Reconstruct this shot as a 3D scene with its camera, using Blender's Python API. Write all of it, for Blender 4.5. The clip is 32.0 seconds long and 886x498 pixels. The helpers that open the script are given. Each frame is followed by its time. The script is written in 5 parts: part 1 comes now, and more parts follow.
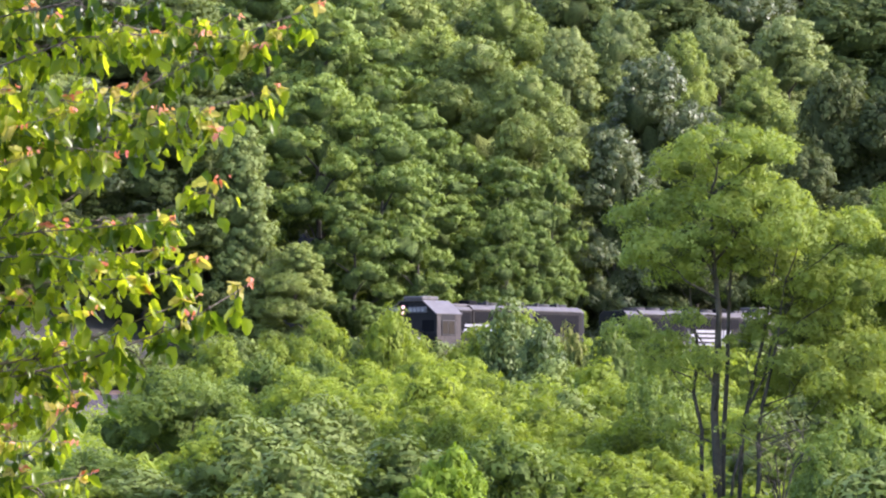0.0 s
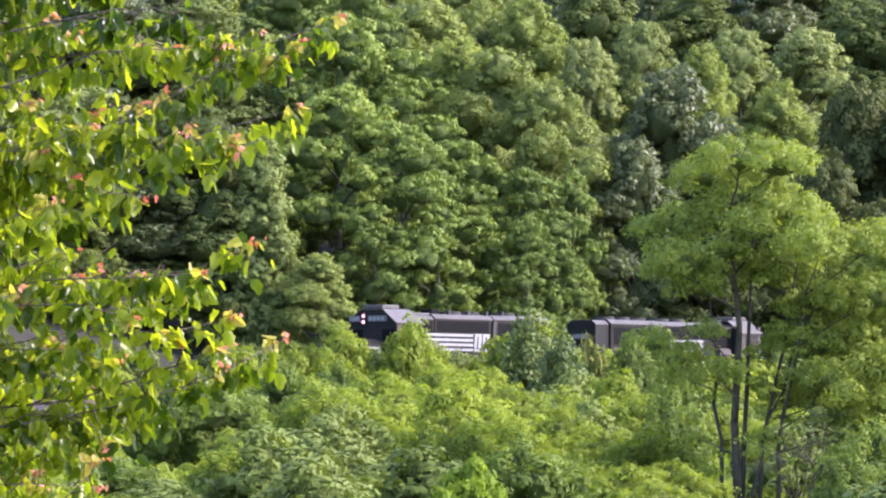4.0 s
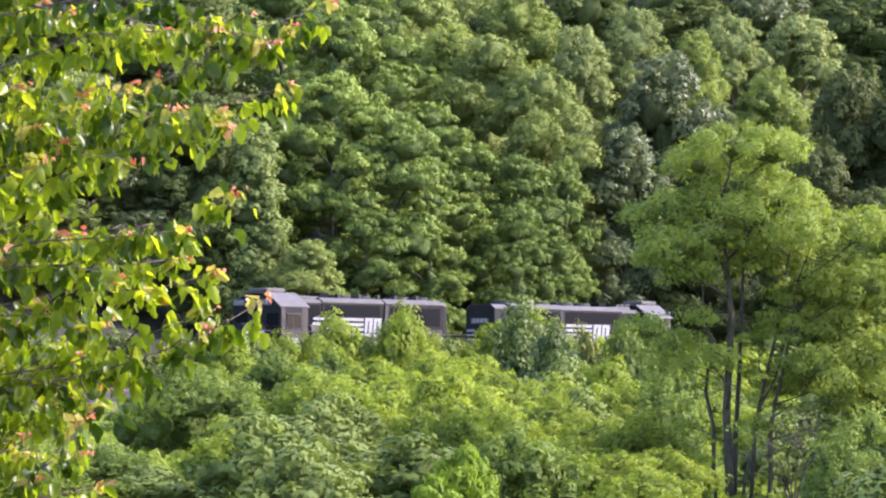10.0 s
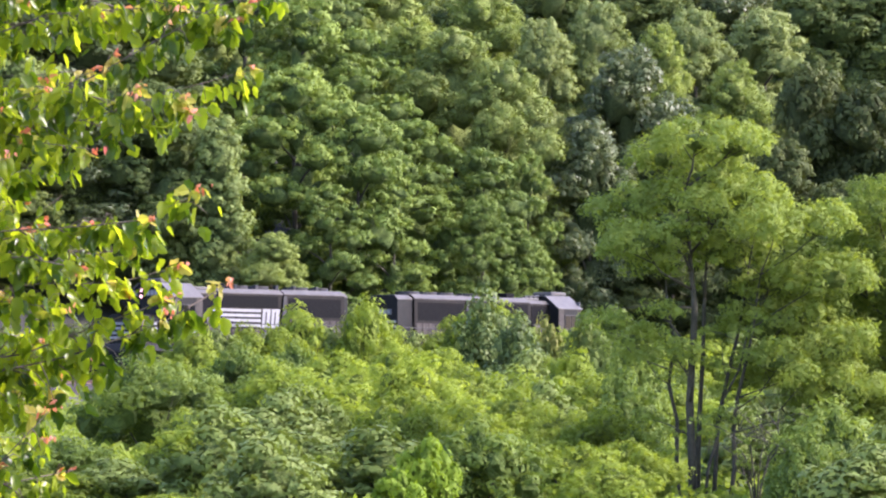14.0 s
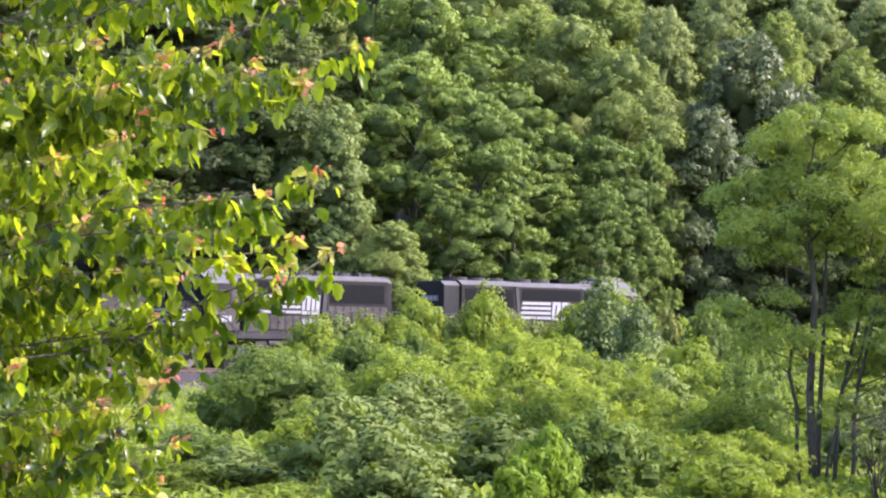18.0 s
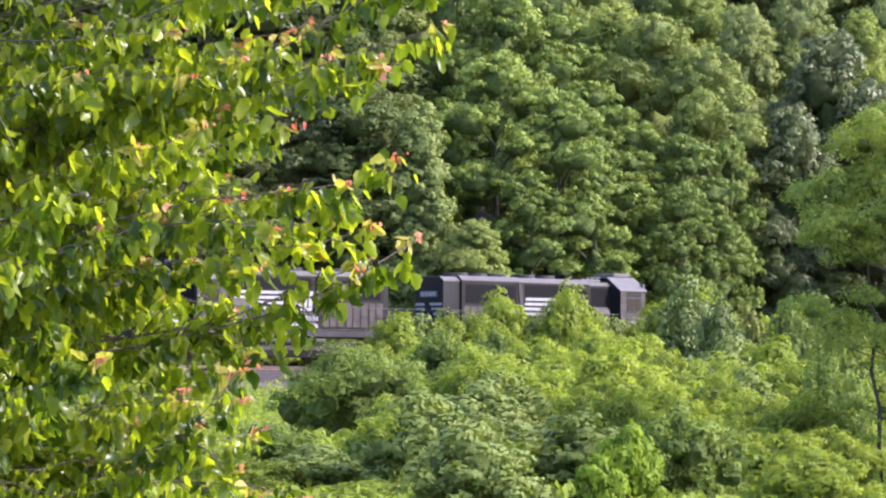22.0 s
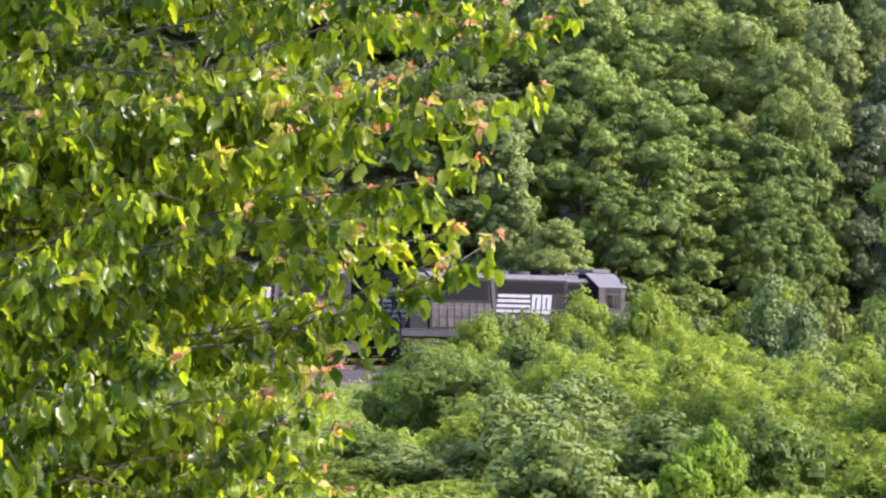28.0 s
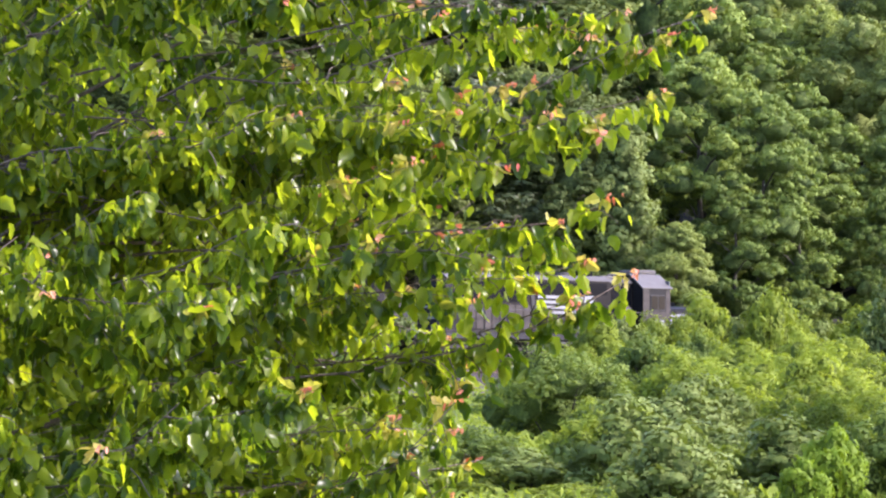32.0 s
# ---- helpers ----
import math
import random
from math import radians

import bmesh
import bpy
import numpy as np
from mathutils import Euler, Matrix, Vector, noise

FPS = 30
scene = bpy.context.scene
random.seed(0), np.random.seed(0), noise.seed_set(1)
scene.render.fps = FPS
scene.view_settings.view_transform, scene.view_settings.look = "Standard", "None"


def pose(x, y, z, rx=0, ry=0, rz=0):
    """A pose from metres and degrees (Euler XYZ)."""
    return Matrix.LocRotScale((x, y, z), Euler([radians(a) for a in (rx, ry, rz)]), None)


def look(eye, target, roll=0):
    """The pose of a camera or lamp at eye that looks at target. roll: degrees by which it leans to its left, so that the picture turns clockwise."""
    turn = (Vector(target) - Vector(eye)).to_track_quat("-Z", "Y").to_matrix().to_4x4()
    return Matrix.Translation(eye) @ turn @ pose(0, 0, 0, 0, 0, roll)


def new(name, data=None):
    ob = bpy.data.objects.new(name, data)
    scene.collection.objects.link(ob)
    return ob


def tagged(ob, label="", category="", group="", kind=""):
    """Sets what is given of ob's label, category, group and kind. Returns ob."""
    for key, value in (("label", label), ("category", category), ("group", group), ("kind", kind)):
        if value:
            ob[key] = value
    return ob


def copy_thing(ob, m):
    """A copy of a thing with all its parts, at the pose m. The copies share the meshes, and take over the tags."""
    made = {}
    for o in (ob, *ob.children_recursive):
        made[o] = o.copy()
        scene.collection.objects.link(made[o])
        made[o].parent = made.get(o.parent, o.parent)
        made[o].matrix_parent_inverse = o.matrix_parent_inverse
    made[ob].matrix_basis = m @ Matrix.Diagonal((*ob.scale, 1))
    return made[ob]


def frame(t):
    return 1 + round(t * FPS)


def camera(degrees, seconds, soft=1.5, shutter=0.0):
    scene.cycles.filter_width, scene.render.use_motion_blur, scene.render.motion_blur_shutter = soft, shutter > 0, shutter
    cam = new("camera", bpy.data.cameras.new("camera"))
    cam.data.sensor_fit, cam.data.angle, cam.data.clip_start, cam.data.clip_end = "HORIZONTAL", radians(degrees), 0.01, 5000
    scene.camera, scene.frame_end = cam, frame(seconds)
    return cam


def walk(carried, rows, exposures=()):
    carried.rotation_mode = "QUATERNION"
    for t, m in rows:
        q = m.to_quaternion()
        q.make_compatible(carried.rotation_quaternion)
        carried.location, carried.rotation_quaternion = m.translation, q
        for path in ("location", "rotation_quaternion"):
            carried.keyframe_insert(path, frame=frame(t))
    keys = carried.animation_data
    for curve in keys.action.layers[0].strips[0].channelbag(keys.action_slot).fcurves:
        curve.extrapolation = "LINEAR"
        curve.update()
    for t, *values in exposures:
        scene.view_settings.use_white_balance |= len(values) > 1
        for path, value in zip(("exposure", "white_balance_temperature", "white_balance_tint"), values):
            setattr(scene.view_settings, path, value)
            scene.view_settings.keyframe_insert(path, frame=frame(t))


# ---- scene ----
# The observer stands still and turns a long lens along the valley side.
EYE = (0.0, 0.0, 1.6)
cam = camera(11.0, 32.0, soft=2.15)
# seconds, tilt, lean and turn in degrees
TURNS = [
    (0, 2.240, 0.18, 0.248), (0.5, 2.237, 0.16, 0.312), (1, 2.244, 0.13, 0.392), (1.5, 2.287, 0.15, 0.427),
    (2, 2.330, 0.11, 0.437), (2.5, 2.352, 0.08, 0.414), (3, 2.367, 0.08, 0.457), (3.5, 2.374, 0.07, 0.480),
    (5.5, 2.374, 0.01, 0.549), (6, 2.419, -0.03, 0.537), (6.5, 2.382, -0.04, 0.545), (7, 2.333, -0.02, 0.528),
    (7.5, 2.301, -0.00, 0.507), (8, 2.282, 0.02, 0.489), (8.5, 2.267, 0.03, 0.483), (9, 2.277, 0.02, 0.438),
    (9.5, 2.213, -0.01, 0.428), (10, 2.212, -0.01, 0.397), (10.5, 2.201, 0.03, 0.070), (11, 2.179, 0.08, -0.035),
    (11.5, 2.163, 0.05, -0.025), (12, 2.160, -0.03, -0.055), (12.5, 2.153, -0.05, -0.075), (13, 2.138, -0.02, -0.000),
    (13.5, 2.127, -0.01, -0.063), (15.5, 2.070, 0.07, 0.105), (16, 2.003, 0.01, 0.332), (16.5, 2.005, -0.05, 0.531),
    (17, 1.968, -0.07, 0.898), (17.5, 1.964, -0.07, 0.996), (18, 1.976, -0.07, 1.430), (18.5, 1.965, -0.06, 1.544),
    (19, 1.953, -0.10, 1.540), (19.5, 1.944, -0.15, 1.591), (20, 1.952, -0.16, 1.697), (20.5, 1.954, -0.12, 1.823),
    (21, 1.966, -0.07, 2.058), (21.5, 1.963, -0.05, 2.233), (22, 1.953, -0.06, 2.447), (22.5, 1.934, -0.04, 2.637),
    (23, 1.953, -0.09, 2.899), (23.5, 1.961, -0.15, 2.942), (24, 1.962, -0.13, 2.938), (24.5, 1.986, -0.11, 3.153),
    (25, 1.982, -0.14, 3.133), (25.5, 1.964, -0.13, 3.136), (27.5, 1.933, -0.14, 3.277), (28, 1.944, -0.13, 3.488),
    (28.5, 1.951, -0.12, 3.724), (29, 1.963, -0.12, 3.963), (29.5, 1.990, -0.12, 4.099), (30, 1.983, -0.14, 4.276),
    (30.5, 1.982, -0.14, 4.448), (31, 1.987, -0.15, 4.778), (31.5, 1.978, -0.17, 4.934), (32, 1.982, -0.14, 4.980)]
walk(cam, [(t, pose(*EYE, 90 + tilt, lean, turn)) for t, tilt, lean, turn in TURNS],
     exposures=[(0, 2.15, 6100, 31), (24, 2.15, 6100, 31), (28, 2.11, 6100, 31), (32, 2.12, 6100, 31)])

# ---- light ----
SUN_DIR = Vector((0.78, -0.05, 0.62)).normalized()
world = bpy.data.worlds.new("world")
scene.world = world
world.use_nodes = True
_nt = world.node_tree
_sky = _nt.nodes.new("ShaderNodeTexSky")
_sky.sky_type, _sky.sun_disc = "NISHITA", False
_sky.sun_elevation = math.asin(SUN_DIR.z)
_sky.sun_rotation = math.atan2(SUN_DIR.x, SUN_DIR.y)
_bg = _nt.nodes["Background"]
_nt.links.new(_sky.outputs[0], _bg.inputs[0])
_bg.inputs[1].default_value = 0.15
sun = new("sun", bpy.data.lights.new("sun", "SUN"))
sun.data.energy, sun.data.angle, sun.data.color = 2.2, radians(0.55), (1.0, 0.94, 0.82)
sun.matrix_world = look((0, 0, 80), Vector((0, 0, 80)) - SUN_DIR)

# ---- materials ----


def material(name):
    m = bpy.data.materials.new(name)
    m.use_nodes = True
    return m, m.node_tree, m.node_tree.nodes["Principled BSDF"]


def ramp(nt, source, stops):
    r = nt.nodes.new("ShaderNodeValToRGB")
    while len(r.color_ramp.elements) < len(stops):
        r.color_ramp.elements.new(0.5)
    for e, (at, c) in zip(r.color_ramp.elements, stops):
        e.position, e.color = at, (*c, 1)
    nt.links.new(source, r.inputs[0])
    return r.outputs[0]


def noise_node(nt, scale, detail=4.0, rough=0.6, coords="Object"):
    tc = nt.nodes.new("ShaderNodeTexCoord")
    n = nt.nodes.new("ShaderNodeTexNoise")
    n.inputs["Scale"].default_value, n.inputs["Detail"].default_value, n.inputs["Roughness"].default_value = scale, detail, rough
    nt.links.new(tc.outputs[coords], n.inputs["Vector"])
    return n.outputs["Fac"]


def mixed(nt, a, b, fac, mode="MIX"):
    n = nt.nodes.new("ShaderNodeMix")
    n.data_type, n.blend_type = "RGBA", mode
    for sock, v in ((n.inputs[0], fac), (n.inputs[6], a), (n.inputs[7], b)):
        if isinstance(v, (int, float)):
            sock.default_value = v
        elif isinstance(v, tuple):
            sock.default_value = (*v, 1)
        else:
            nt.links.new(v, sock)
    return n.outputs[2]


def leaf_material(name, low, mid, high, glow=0.2, gloss=0.58, wander=0.25, shine=0.12, pass_tint=(1.62, 1.64, 1.3), mottle=0.34):
    """Foliage: the hue differs leaf by leaf, plant by plant and in broad drifts; light passes through the blades."""
    m, nt, p = material(name)
    geo = nt.nodes.new("ShaderNodeNewGeometry")
    info = nt.nodes.new("ShaderNodeObjectInfo")
    drift = noise_node(nt, wander, 3.0)
    add = nt.nodes.new("ShaderNodeMath")
    add.operation = "MULTIPLY_ADD"
    nt.links.new(geo.outputs["Random Per Island"], add.inputs[0])
    add.inputs[1].default_value = mottle
    half = nt.nodes.new("ShaderNodeMath")
    half.operation = "MULTIPLY_ADD"
    nt.links.new(info.outputs["Random"], half.inputs[0])
    half.inputs[1].default_value = 0.36
    third = nt.nodes.new("ShaderNodeMath")
    third.operation = "MULTIPLY"
    nt.links.new(drift, third.inputs[0])
    third.inputs[1].default_value = 0.42
    nt.links.new(third.outputs[0], half.inputs[2])
    nt.links.new(half.outputs[0], add.inputs[2])
    col = ramp(nt, add.outputs[0], [(0.14, low), (0.52, mid), (0.94, high)])
    nt.links.new(col, p.inputs["Base Color"])
    p.inputs["Roughness"].default_value = gloss
    p.inputs["Specular IOR Level"].default_value = shine
    tr = nt.nodes.new("ShaderNodeBsdfTranslucent")
    warm = mixed(nt, col, (1.0, 1.0, 0.35), 0.8, "MULTIPLY")
    bright = mixed(nt, warm, pass_tint, 1.0, "MULTIPLY")
    nt.links.new(bright, tr.inputs["Color"])
    mix = nt.nodes.new("ShaderNodeMixShader")
    mix.inputs[0].default_value = glow
    nt.links.new(p.outputs[0], mix.inputs[1])
    nt.links.new(tr.outputs[0], mix.inputs[2])
    nt.links.new(mix.outputs[0], nt.nodes["Material Output"].inputs["Surface"])
    return m


def solid(name, a, b, rough=0.6, metal=0.0, scale=6.0, bump=0.0, spec=0.5):
    m, nt, p = material(name)
    f = noise_node(nt, scale, 6.0)
    col = ramp(nt, f, [(0.3, a), (0.7, b)])
    nt.links.new(col, p.inputs["Base Color"])
    rr = nt.nodes.new("ShaderNodeMapRange")
    nt.links.new(noise_node(nt, scale * 4.3, 3.0), rr.inputs[0])
    rr.inputs[3].default_value, rr.inputs[4].default_value = max(rough - 0.12, 0.02), min(rough + 0.12, 1)
    nt.links.new(rr.outputs[0], p.inputs["Roughness"])
    p.inputs["Metallic"].default_value = metal
    p.inputs["Specular IOR Level"].default_value = spec
    if bump:
        b_ = nt.nodes.new("ShaderNodeBump")
        b_.inputs["Strength"].default_value, b_.inputs["Distance"].default_value = bump, 0.02
        nt.links.new(noise_node(nt, scale * 6, 5.0), b_.inputs["Height"])
        nt.links.new(b_.outputs[0], p.inputs["Normal"])
    return m


# low, middle and high colours of each kind of foliage
WALNUT = ((0.062, 0.094, 0.028), (0.128, 0.182, 0.041), (0.252, 0.318, 0.066))
OAK = ((0.056, 0.080, 0.024), (0.102, 0.134, 0.036), (0.178, 0.212, 0.056))
BLUE = ((0.042, 0.060, 0.022), (0.080, 0.104, 0.036), (0.160, 0.184, 0.078))
BRIGHT = ((0.105, 0.140, 0.034), (0.190, 0.240, 0.054), (0.300, 0.350, 0.088))
PALE = ((0.092, 0.122, 0.040), (0.162, 0.202, 0.062), (0.255, 0.295, 0.102))
VINE = ((0.070, 0.100, 0.032), (0.130, 0.172, 0.050), (0.225, 0.275, 0.080))
OLIVE = ((0.114, 0.146, 0.040), (0.201, 0.249, 0.062), (0.306, 0.356, 0.096))
LOCUST = ((0.084, 0.122, 0.024), (0.152, 0.202, 0.040), (0.248, 0.302, 0.068))
SHRUB = ((0.092, 0.130, 0.020), (0.200, 0.255, 0.036), (0.345, 0.405, 0.066))
SUMAC = ((0.082, 0.116, 0.026), (0.138, 0.182, 0.040), (0.225, 0.265, 0.092))
THICKET = ((0.060, 0.096, 0.020), (0.118, 0.168, 0.034), (0.205, 0.262, 0.056))
GLOSSY = ((0.046, 0.074, 0.018), (0.092, 0.130, 0.030), (0.172, 0.212, 0.060))
RUST = ((0.090, 0.118, 0.024), (0.150, 0.172, 0.036), (0.225, 0.188, 0.060))
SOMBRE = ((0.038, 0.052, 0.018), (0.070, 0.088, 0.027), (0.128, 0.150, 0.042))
LIME = ((0.095, 0.150, 0.014), (0.150, 0.225, 0.020), (0.215, 0.300, 0.032))


def shaded_inner_material(name, tones):
    """The mass of leaves behind the outer blades, its shade put into darker leaf colours: mottled at leaf size, rough
    and uneven.
    """
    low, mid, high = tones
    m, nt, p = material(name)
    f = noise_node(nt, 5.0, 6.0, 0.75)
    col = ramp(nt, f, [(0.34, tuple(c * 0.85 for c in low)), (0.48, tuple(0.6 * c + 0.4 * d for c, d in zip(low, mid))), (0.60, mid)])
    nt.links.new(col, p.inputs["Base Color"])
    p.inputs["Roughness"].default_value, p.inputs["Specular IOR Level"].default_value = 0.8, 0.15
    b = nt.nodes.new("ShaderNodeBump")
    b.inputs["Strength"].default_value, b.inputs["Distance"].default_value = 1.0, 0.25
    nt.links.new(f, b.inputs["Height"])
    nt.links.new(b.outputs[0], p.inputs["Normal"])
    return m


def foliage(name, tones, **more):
    return leaf_material(name + "_foliage", *tones, **more), shaded_inner_material(name + "_shaded_foliage", tones)


M_WALNUT, M_OAK, M_BLUE, M_OLIVE = foliage("walnut", WALNUT), foliage("oak", OAK), foliage("silvery", BLUE, gloss=0.38, shine=0.27), foliage("olive", OLIVE)
M_LOCUST, M_SHRUB, M_SUMAC = foliage("locust", LOCUST, glow=0.40, mottle=0.22), foliage("shrub", SHRUB, glow=0.42, mottle=0.2), foliage("grey_shrub", SUMAC, mottle=0.24)
M_BRIGHT, M_PALE, M_VINE = foliage("bright", BRIGHT, glow=0.3), foliage("pale", PALE), foliage("vine", VINE)
M_THICKET, M_GLOSSY = foliage("thicket", THICKET, glow=0.34), foliage("glossy", GLOSSY, gloss=0.5, shine=0.25)
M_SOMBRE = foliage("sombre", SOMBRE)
M_RUST, M_LIME = foliage("rusty_shrub", RUST), foliage("lime_shrub", LIME, glow=0.36)
M_LEAF = leaf_material("near_leaf", (0.010, 0.028, 0.003), (0.062, 0.106, 0.007), (0.250, 0.300, 0.018), glow=0.58, gloss=0.30, wander=1.4, shine=0.34, mottle=0.56, pass_tint=(2.06, 2.02, 1.0))
M_YOUNG = leaf_material("young_yellow_leaf", (0.220, 0.265, 0.035), (0.330, 0.320, 0.060), (0.470, 0.330, 0.130), glow=0.5, gloss=0.35, wander=2.0)
M_RED = leaf_material("young_red_leaf", (0.450, 0.090, 0.070), (0.600, 0.190, 0.140), (0.660, 0.370, 0.230), glow=0.35, gloss=0.4, wander=2.0)
M_BARK = solid("bark", (0.028, 0.025, 0.015), (0.066, 0.058, 0.036), 0.9, 0, 5.0, 0.8)
M_TWIG = solid("twig_bark", (0.052, 0.036, 0.027), (0.190, 0.140, 0.108), 0.7, 0, 30.0, 0.4)
M_GROUND, _n, _p = material("grassy_soil")
_n.links.new(mixed(_n, ramp(_n, noise_node(_n, 1.7, 8.0, 0.75), [(0.3, (0.040, 0.062, 0.012)), (0.6, (0.090, 0.130, 0.026)), (0.8, (0.150, 0.175, 0.050))]),
                   (0.060, 0.056, 0.030), ramp(_n, noise_node(_n, 0.16, 4.0), [(0.52, (0, 0, 0)), (0.66, (1, 1, 1))])), _p.inputs["Base Color"])
_p.inputs["Roughness"].default_value = 0.95
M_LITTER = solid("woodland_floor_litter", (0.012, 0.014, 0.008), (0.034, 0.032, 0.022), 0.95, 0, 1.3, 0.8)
M_BANK = solid("bare_purple_brown_bank", (0.050, 0.038, 0.036), (0.115, 0.090, 0.082), 0.95, 0, 1.6, 0.8)
M_BALLAST = solid("ballast_stone", (0.020, 0.015, 0.015), (0.054, 0.042, 0.041), 0.95, 0, 9.0, 1.0)
M_RAIL = solid("rail_steel", (0.120, 0.080, 0.060), (0.220, 0.170, 0.140), 0.5, 0.6, 8.0)
M_TIE = solid("tie_wood", (0.035, 0.028, 0.024), (0.090, 0.075, 0.065), 0.9, 0, 6.0, 0.6)
M_BLACK = solid("black_locomotive_paint", (0.008, 0.008, 0.009), (0.018, 0.017, 0.017), 0.42, 0, 1.6, 0.05, 0.16)
M_FADED = solid("faded_black_hood_paint", (0.008, 0.0064, 0.0054), (0.0165, 0.0135, 0.0116), 0.55, 0, 1.4, 0.05, 0.14)
M_DUST = solid("dust_covered_side_paint", (0.036, 0.031, 0.027), (0.072, 0.062, 0.054), 0.7, 0, 2.6, 0.05, 0.2)
M_DUSTY = solid("dusty_black_paint", (0.018, 0.017, 0.018), (0.040, 0.037, 0.038), 0.5, 0, 2.2, 0.05, 0.3)
# black roofs in lighter greys, the sun's sheen put into the colour
M_ROOF = solid("sunlit_grey_roof_paint", (0.051, 0.045, 0.039), (0.090, 0.080, 0.070), 0.55, 0, 1.8, 0.05, 0.5)
M_CABROOF = solid("sunlit_cab_roof_slope", (0.070, 0.062, 0.054), (0.112, 0.100, 0.088), 0.5, 0, 1.8, 0.05, 0.5)
M_DARK = solid("dark_grille", (0.004, 0.004, 0.005), (0.010, 0.010, 0.010), 0.8, 0, 12.0, 0, 0.08)
M_UNDER = solid("grimy_running_gear", (0.020, 0.017, 0.016), (0.060, 0.050, 0.045), 0.85, 0.1, 7.0, 0.3)
M_WHITE = solid("dirty_white_lettering", (0.150, 0.150, 0.155), (0.290, 0.290, 0.290), 0.45, 0, 9.0)
M_STEEL = solid("worn_wheel_steel", (0.160, 0.130, 0.110), (0.300, 0.270, 0.240), 0.45, 0.8, 8.0)
M_GLASS, _n, _p = material("cab_glass")
_p.inputs["Base Color"].default_value, _p.inputs["Roughness"].default_value = (0.008, 0.009, 0.010, 1), 0.04
_p.inputs["Specular IOR Level"].default_value = 0.08
M_LAMP, _n, _p = material("lit_headlight")
_p.inputs["Emission Color"].default_value, _p.inputs["Emission Strength"].default_value = (1.0, 0.36, 0.34, 1), 0.5
M_BOARD, _n, _p = material("number_board")
_p.inputs["Base Color"].default_value, _p.inputs["Roughness"].default_value = (0.10, 0.10, 0.10, 1), 0.35

# ---- helpers for building ----


def part(name, bm, mat, parent, label="", smooth=False):
    me = bpy.data.meshes.new(name)
    bm.to_mesh(me)
    bm.free()
    return link(name, me, mat, parent, label, smooth)


def link(name, me, mat, parent, label="", smooth=False):
    if mat and not me.materials:
        me.materials.append(mat)
    if smooth:
        me.polygons.foreach_set("use_smooth", [True] * len(me.polygons))
    ob = new(name, me)
    ob.parent = parent
    if label:
        tagged(ob, label)
    return ob


def box(bm, x0, x1, y0, y1, z0, z1, bevel=0.0):
    vs = [bm.verts.new((x, y, z)) for x in (x0, x1) for y in (y0, y1) for z in (z0, z1)]
    fs = [bm.faces.new([vs[i] for i in f]) for f in ((0, 1, 3, 2), (4, 6, 7, 5), (0, 4, 5, 1), (2, 3, 7, 6), (0, 2, 6, 4), (1, 5, 7, 3))]
    if bevel:
        es = list({e for f in fs for e in f.edges})
        bmesh.ops.bevel(bm, geom=es, offset=bevel, segments=1, affect="EDGES")


def prism(bm, profile, x0, x1, axis="x"):
    """A profile of (y, z) drawn out along x, or of (x, z) along y."""
    put = (lambda a, b, c: (a, b, c)) if axis == "x" else (lambda a, b, c: (b, a, c))
    near = [bm.verts.new(put(x0, a, b)) for a, b in profile]
    far = [bm.verts.new(put(x1, a, b)) for a, b in profile]
    n = len(profile)
    bm.faces.new(near[::-1])
    bm.faces.new(far)
    for i in range(n):
        bm.faces.new((near[i], near[(i + 1) % n], far[(i + 1) % n], far[i]))
    bmesh.ops.recalc_face_normals(bm, faces=bm.faces[:])


def tube(bm, points, radii, sides=6):
    """A tapered limb through the points."""
    rings = []
    points = [Vector(p) for p in points]
    for i, p in enumerate(points):
        d = (points[min(i + 1, len(points) - 1)] - points[max(i - 1, 0)]).normalized()
        a = d.cross(Vector((0.31, 0.77, 0.56)))
        if a.length < 0.1:
            a = d.cross(Vector((1, 0, 0)))
        a.normalize()
        b = d.cross(a)
        rings.append([bm.verts.new(p + radii[i] * (math.cos(q) * a + math.sin(q) * b)) for q in (2 * math.pi * k / sides for k in range(sides))])
    for r, s in zip(rings, rings[1:]):
        for k in range(sides):
            bm.faces.new((r[k], r[(k + 1) % sides], s[(k + 1) % sides], s[k]))
    bm.faces.new(rings[-1])
    bm.faces.new(rings[0][::-1])


def rod(bm, a, b, r, sides=8):
    tube(bm, [a, b], [r, r], sides)


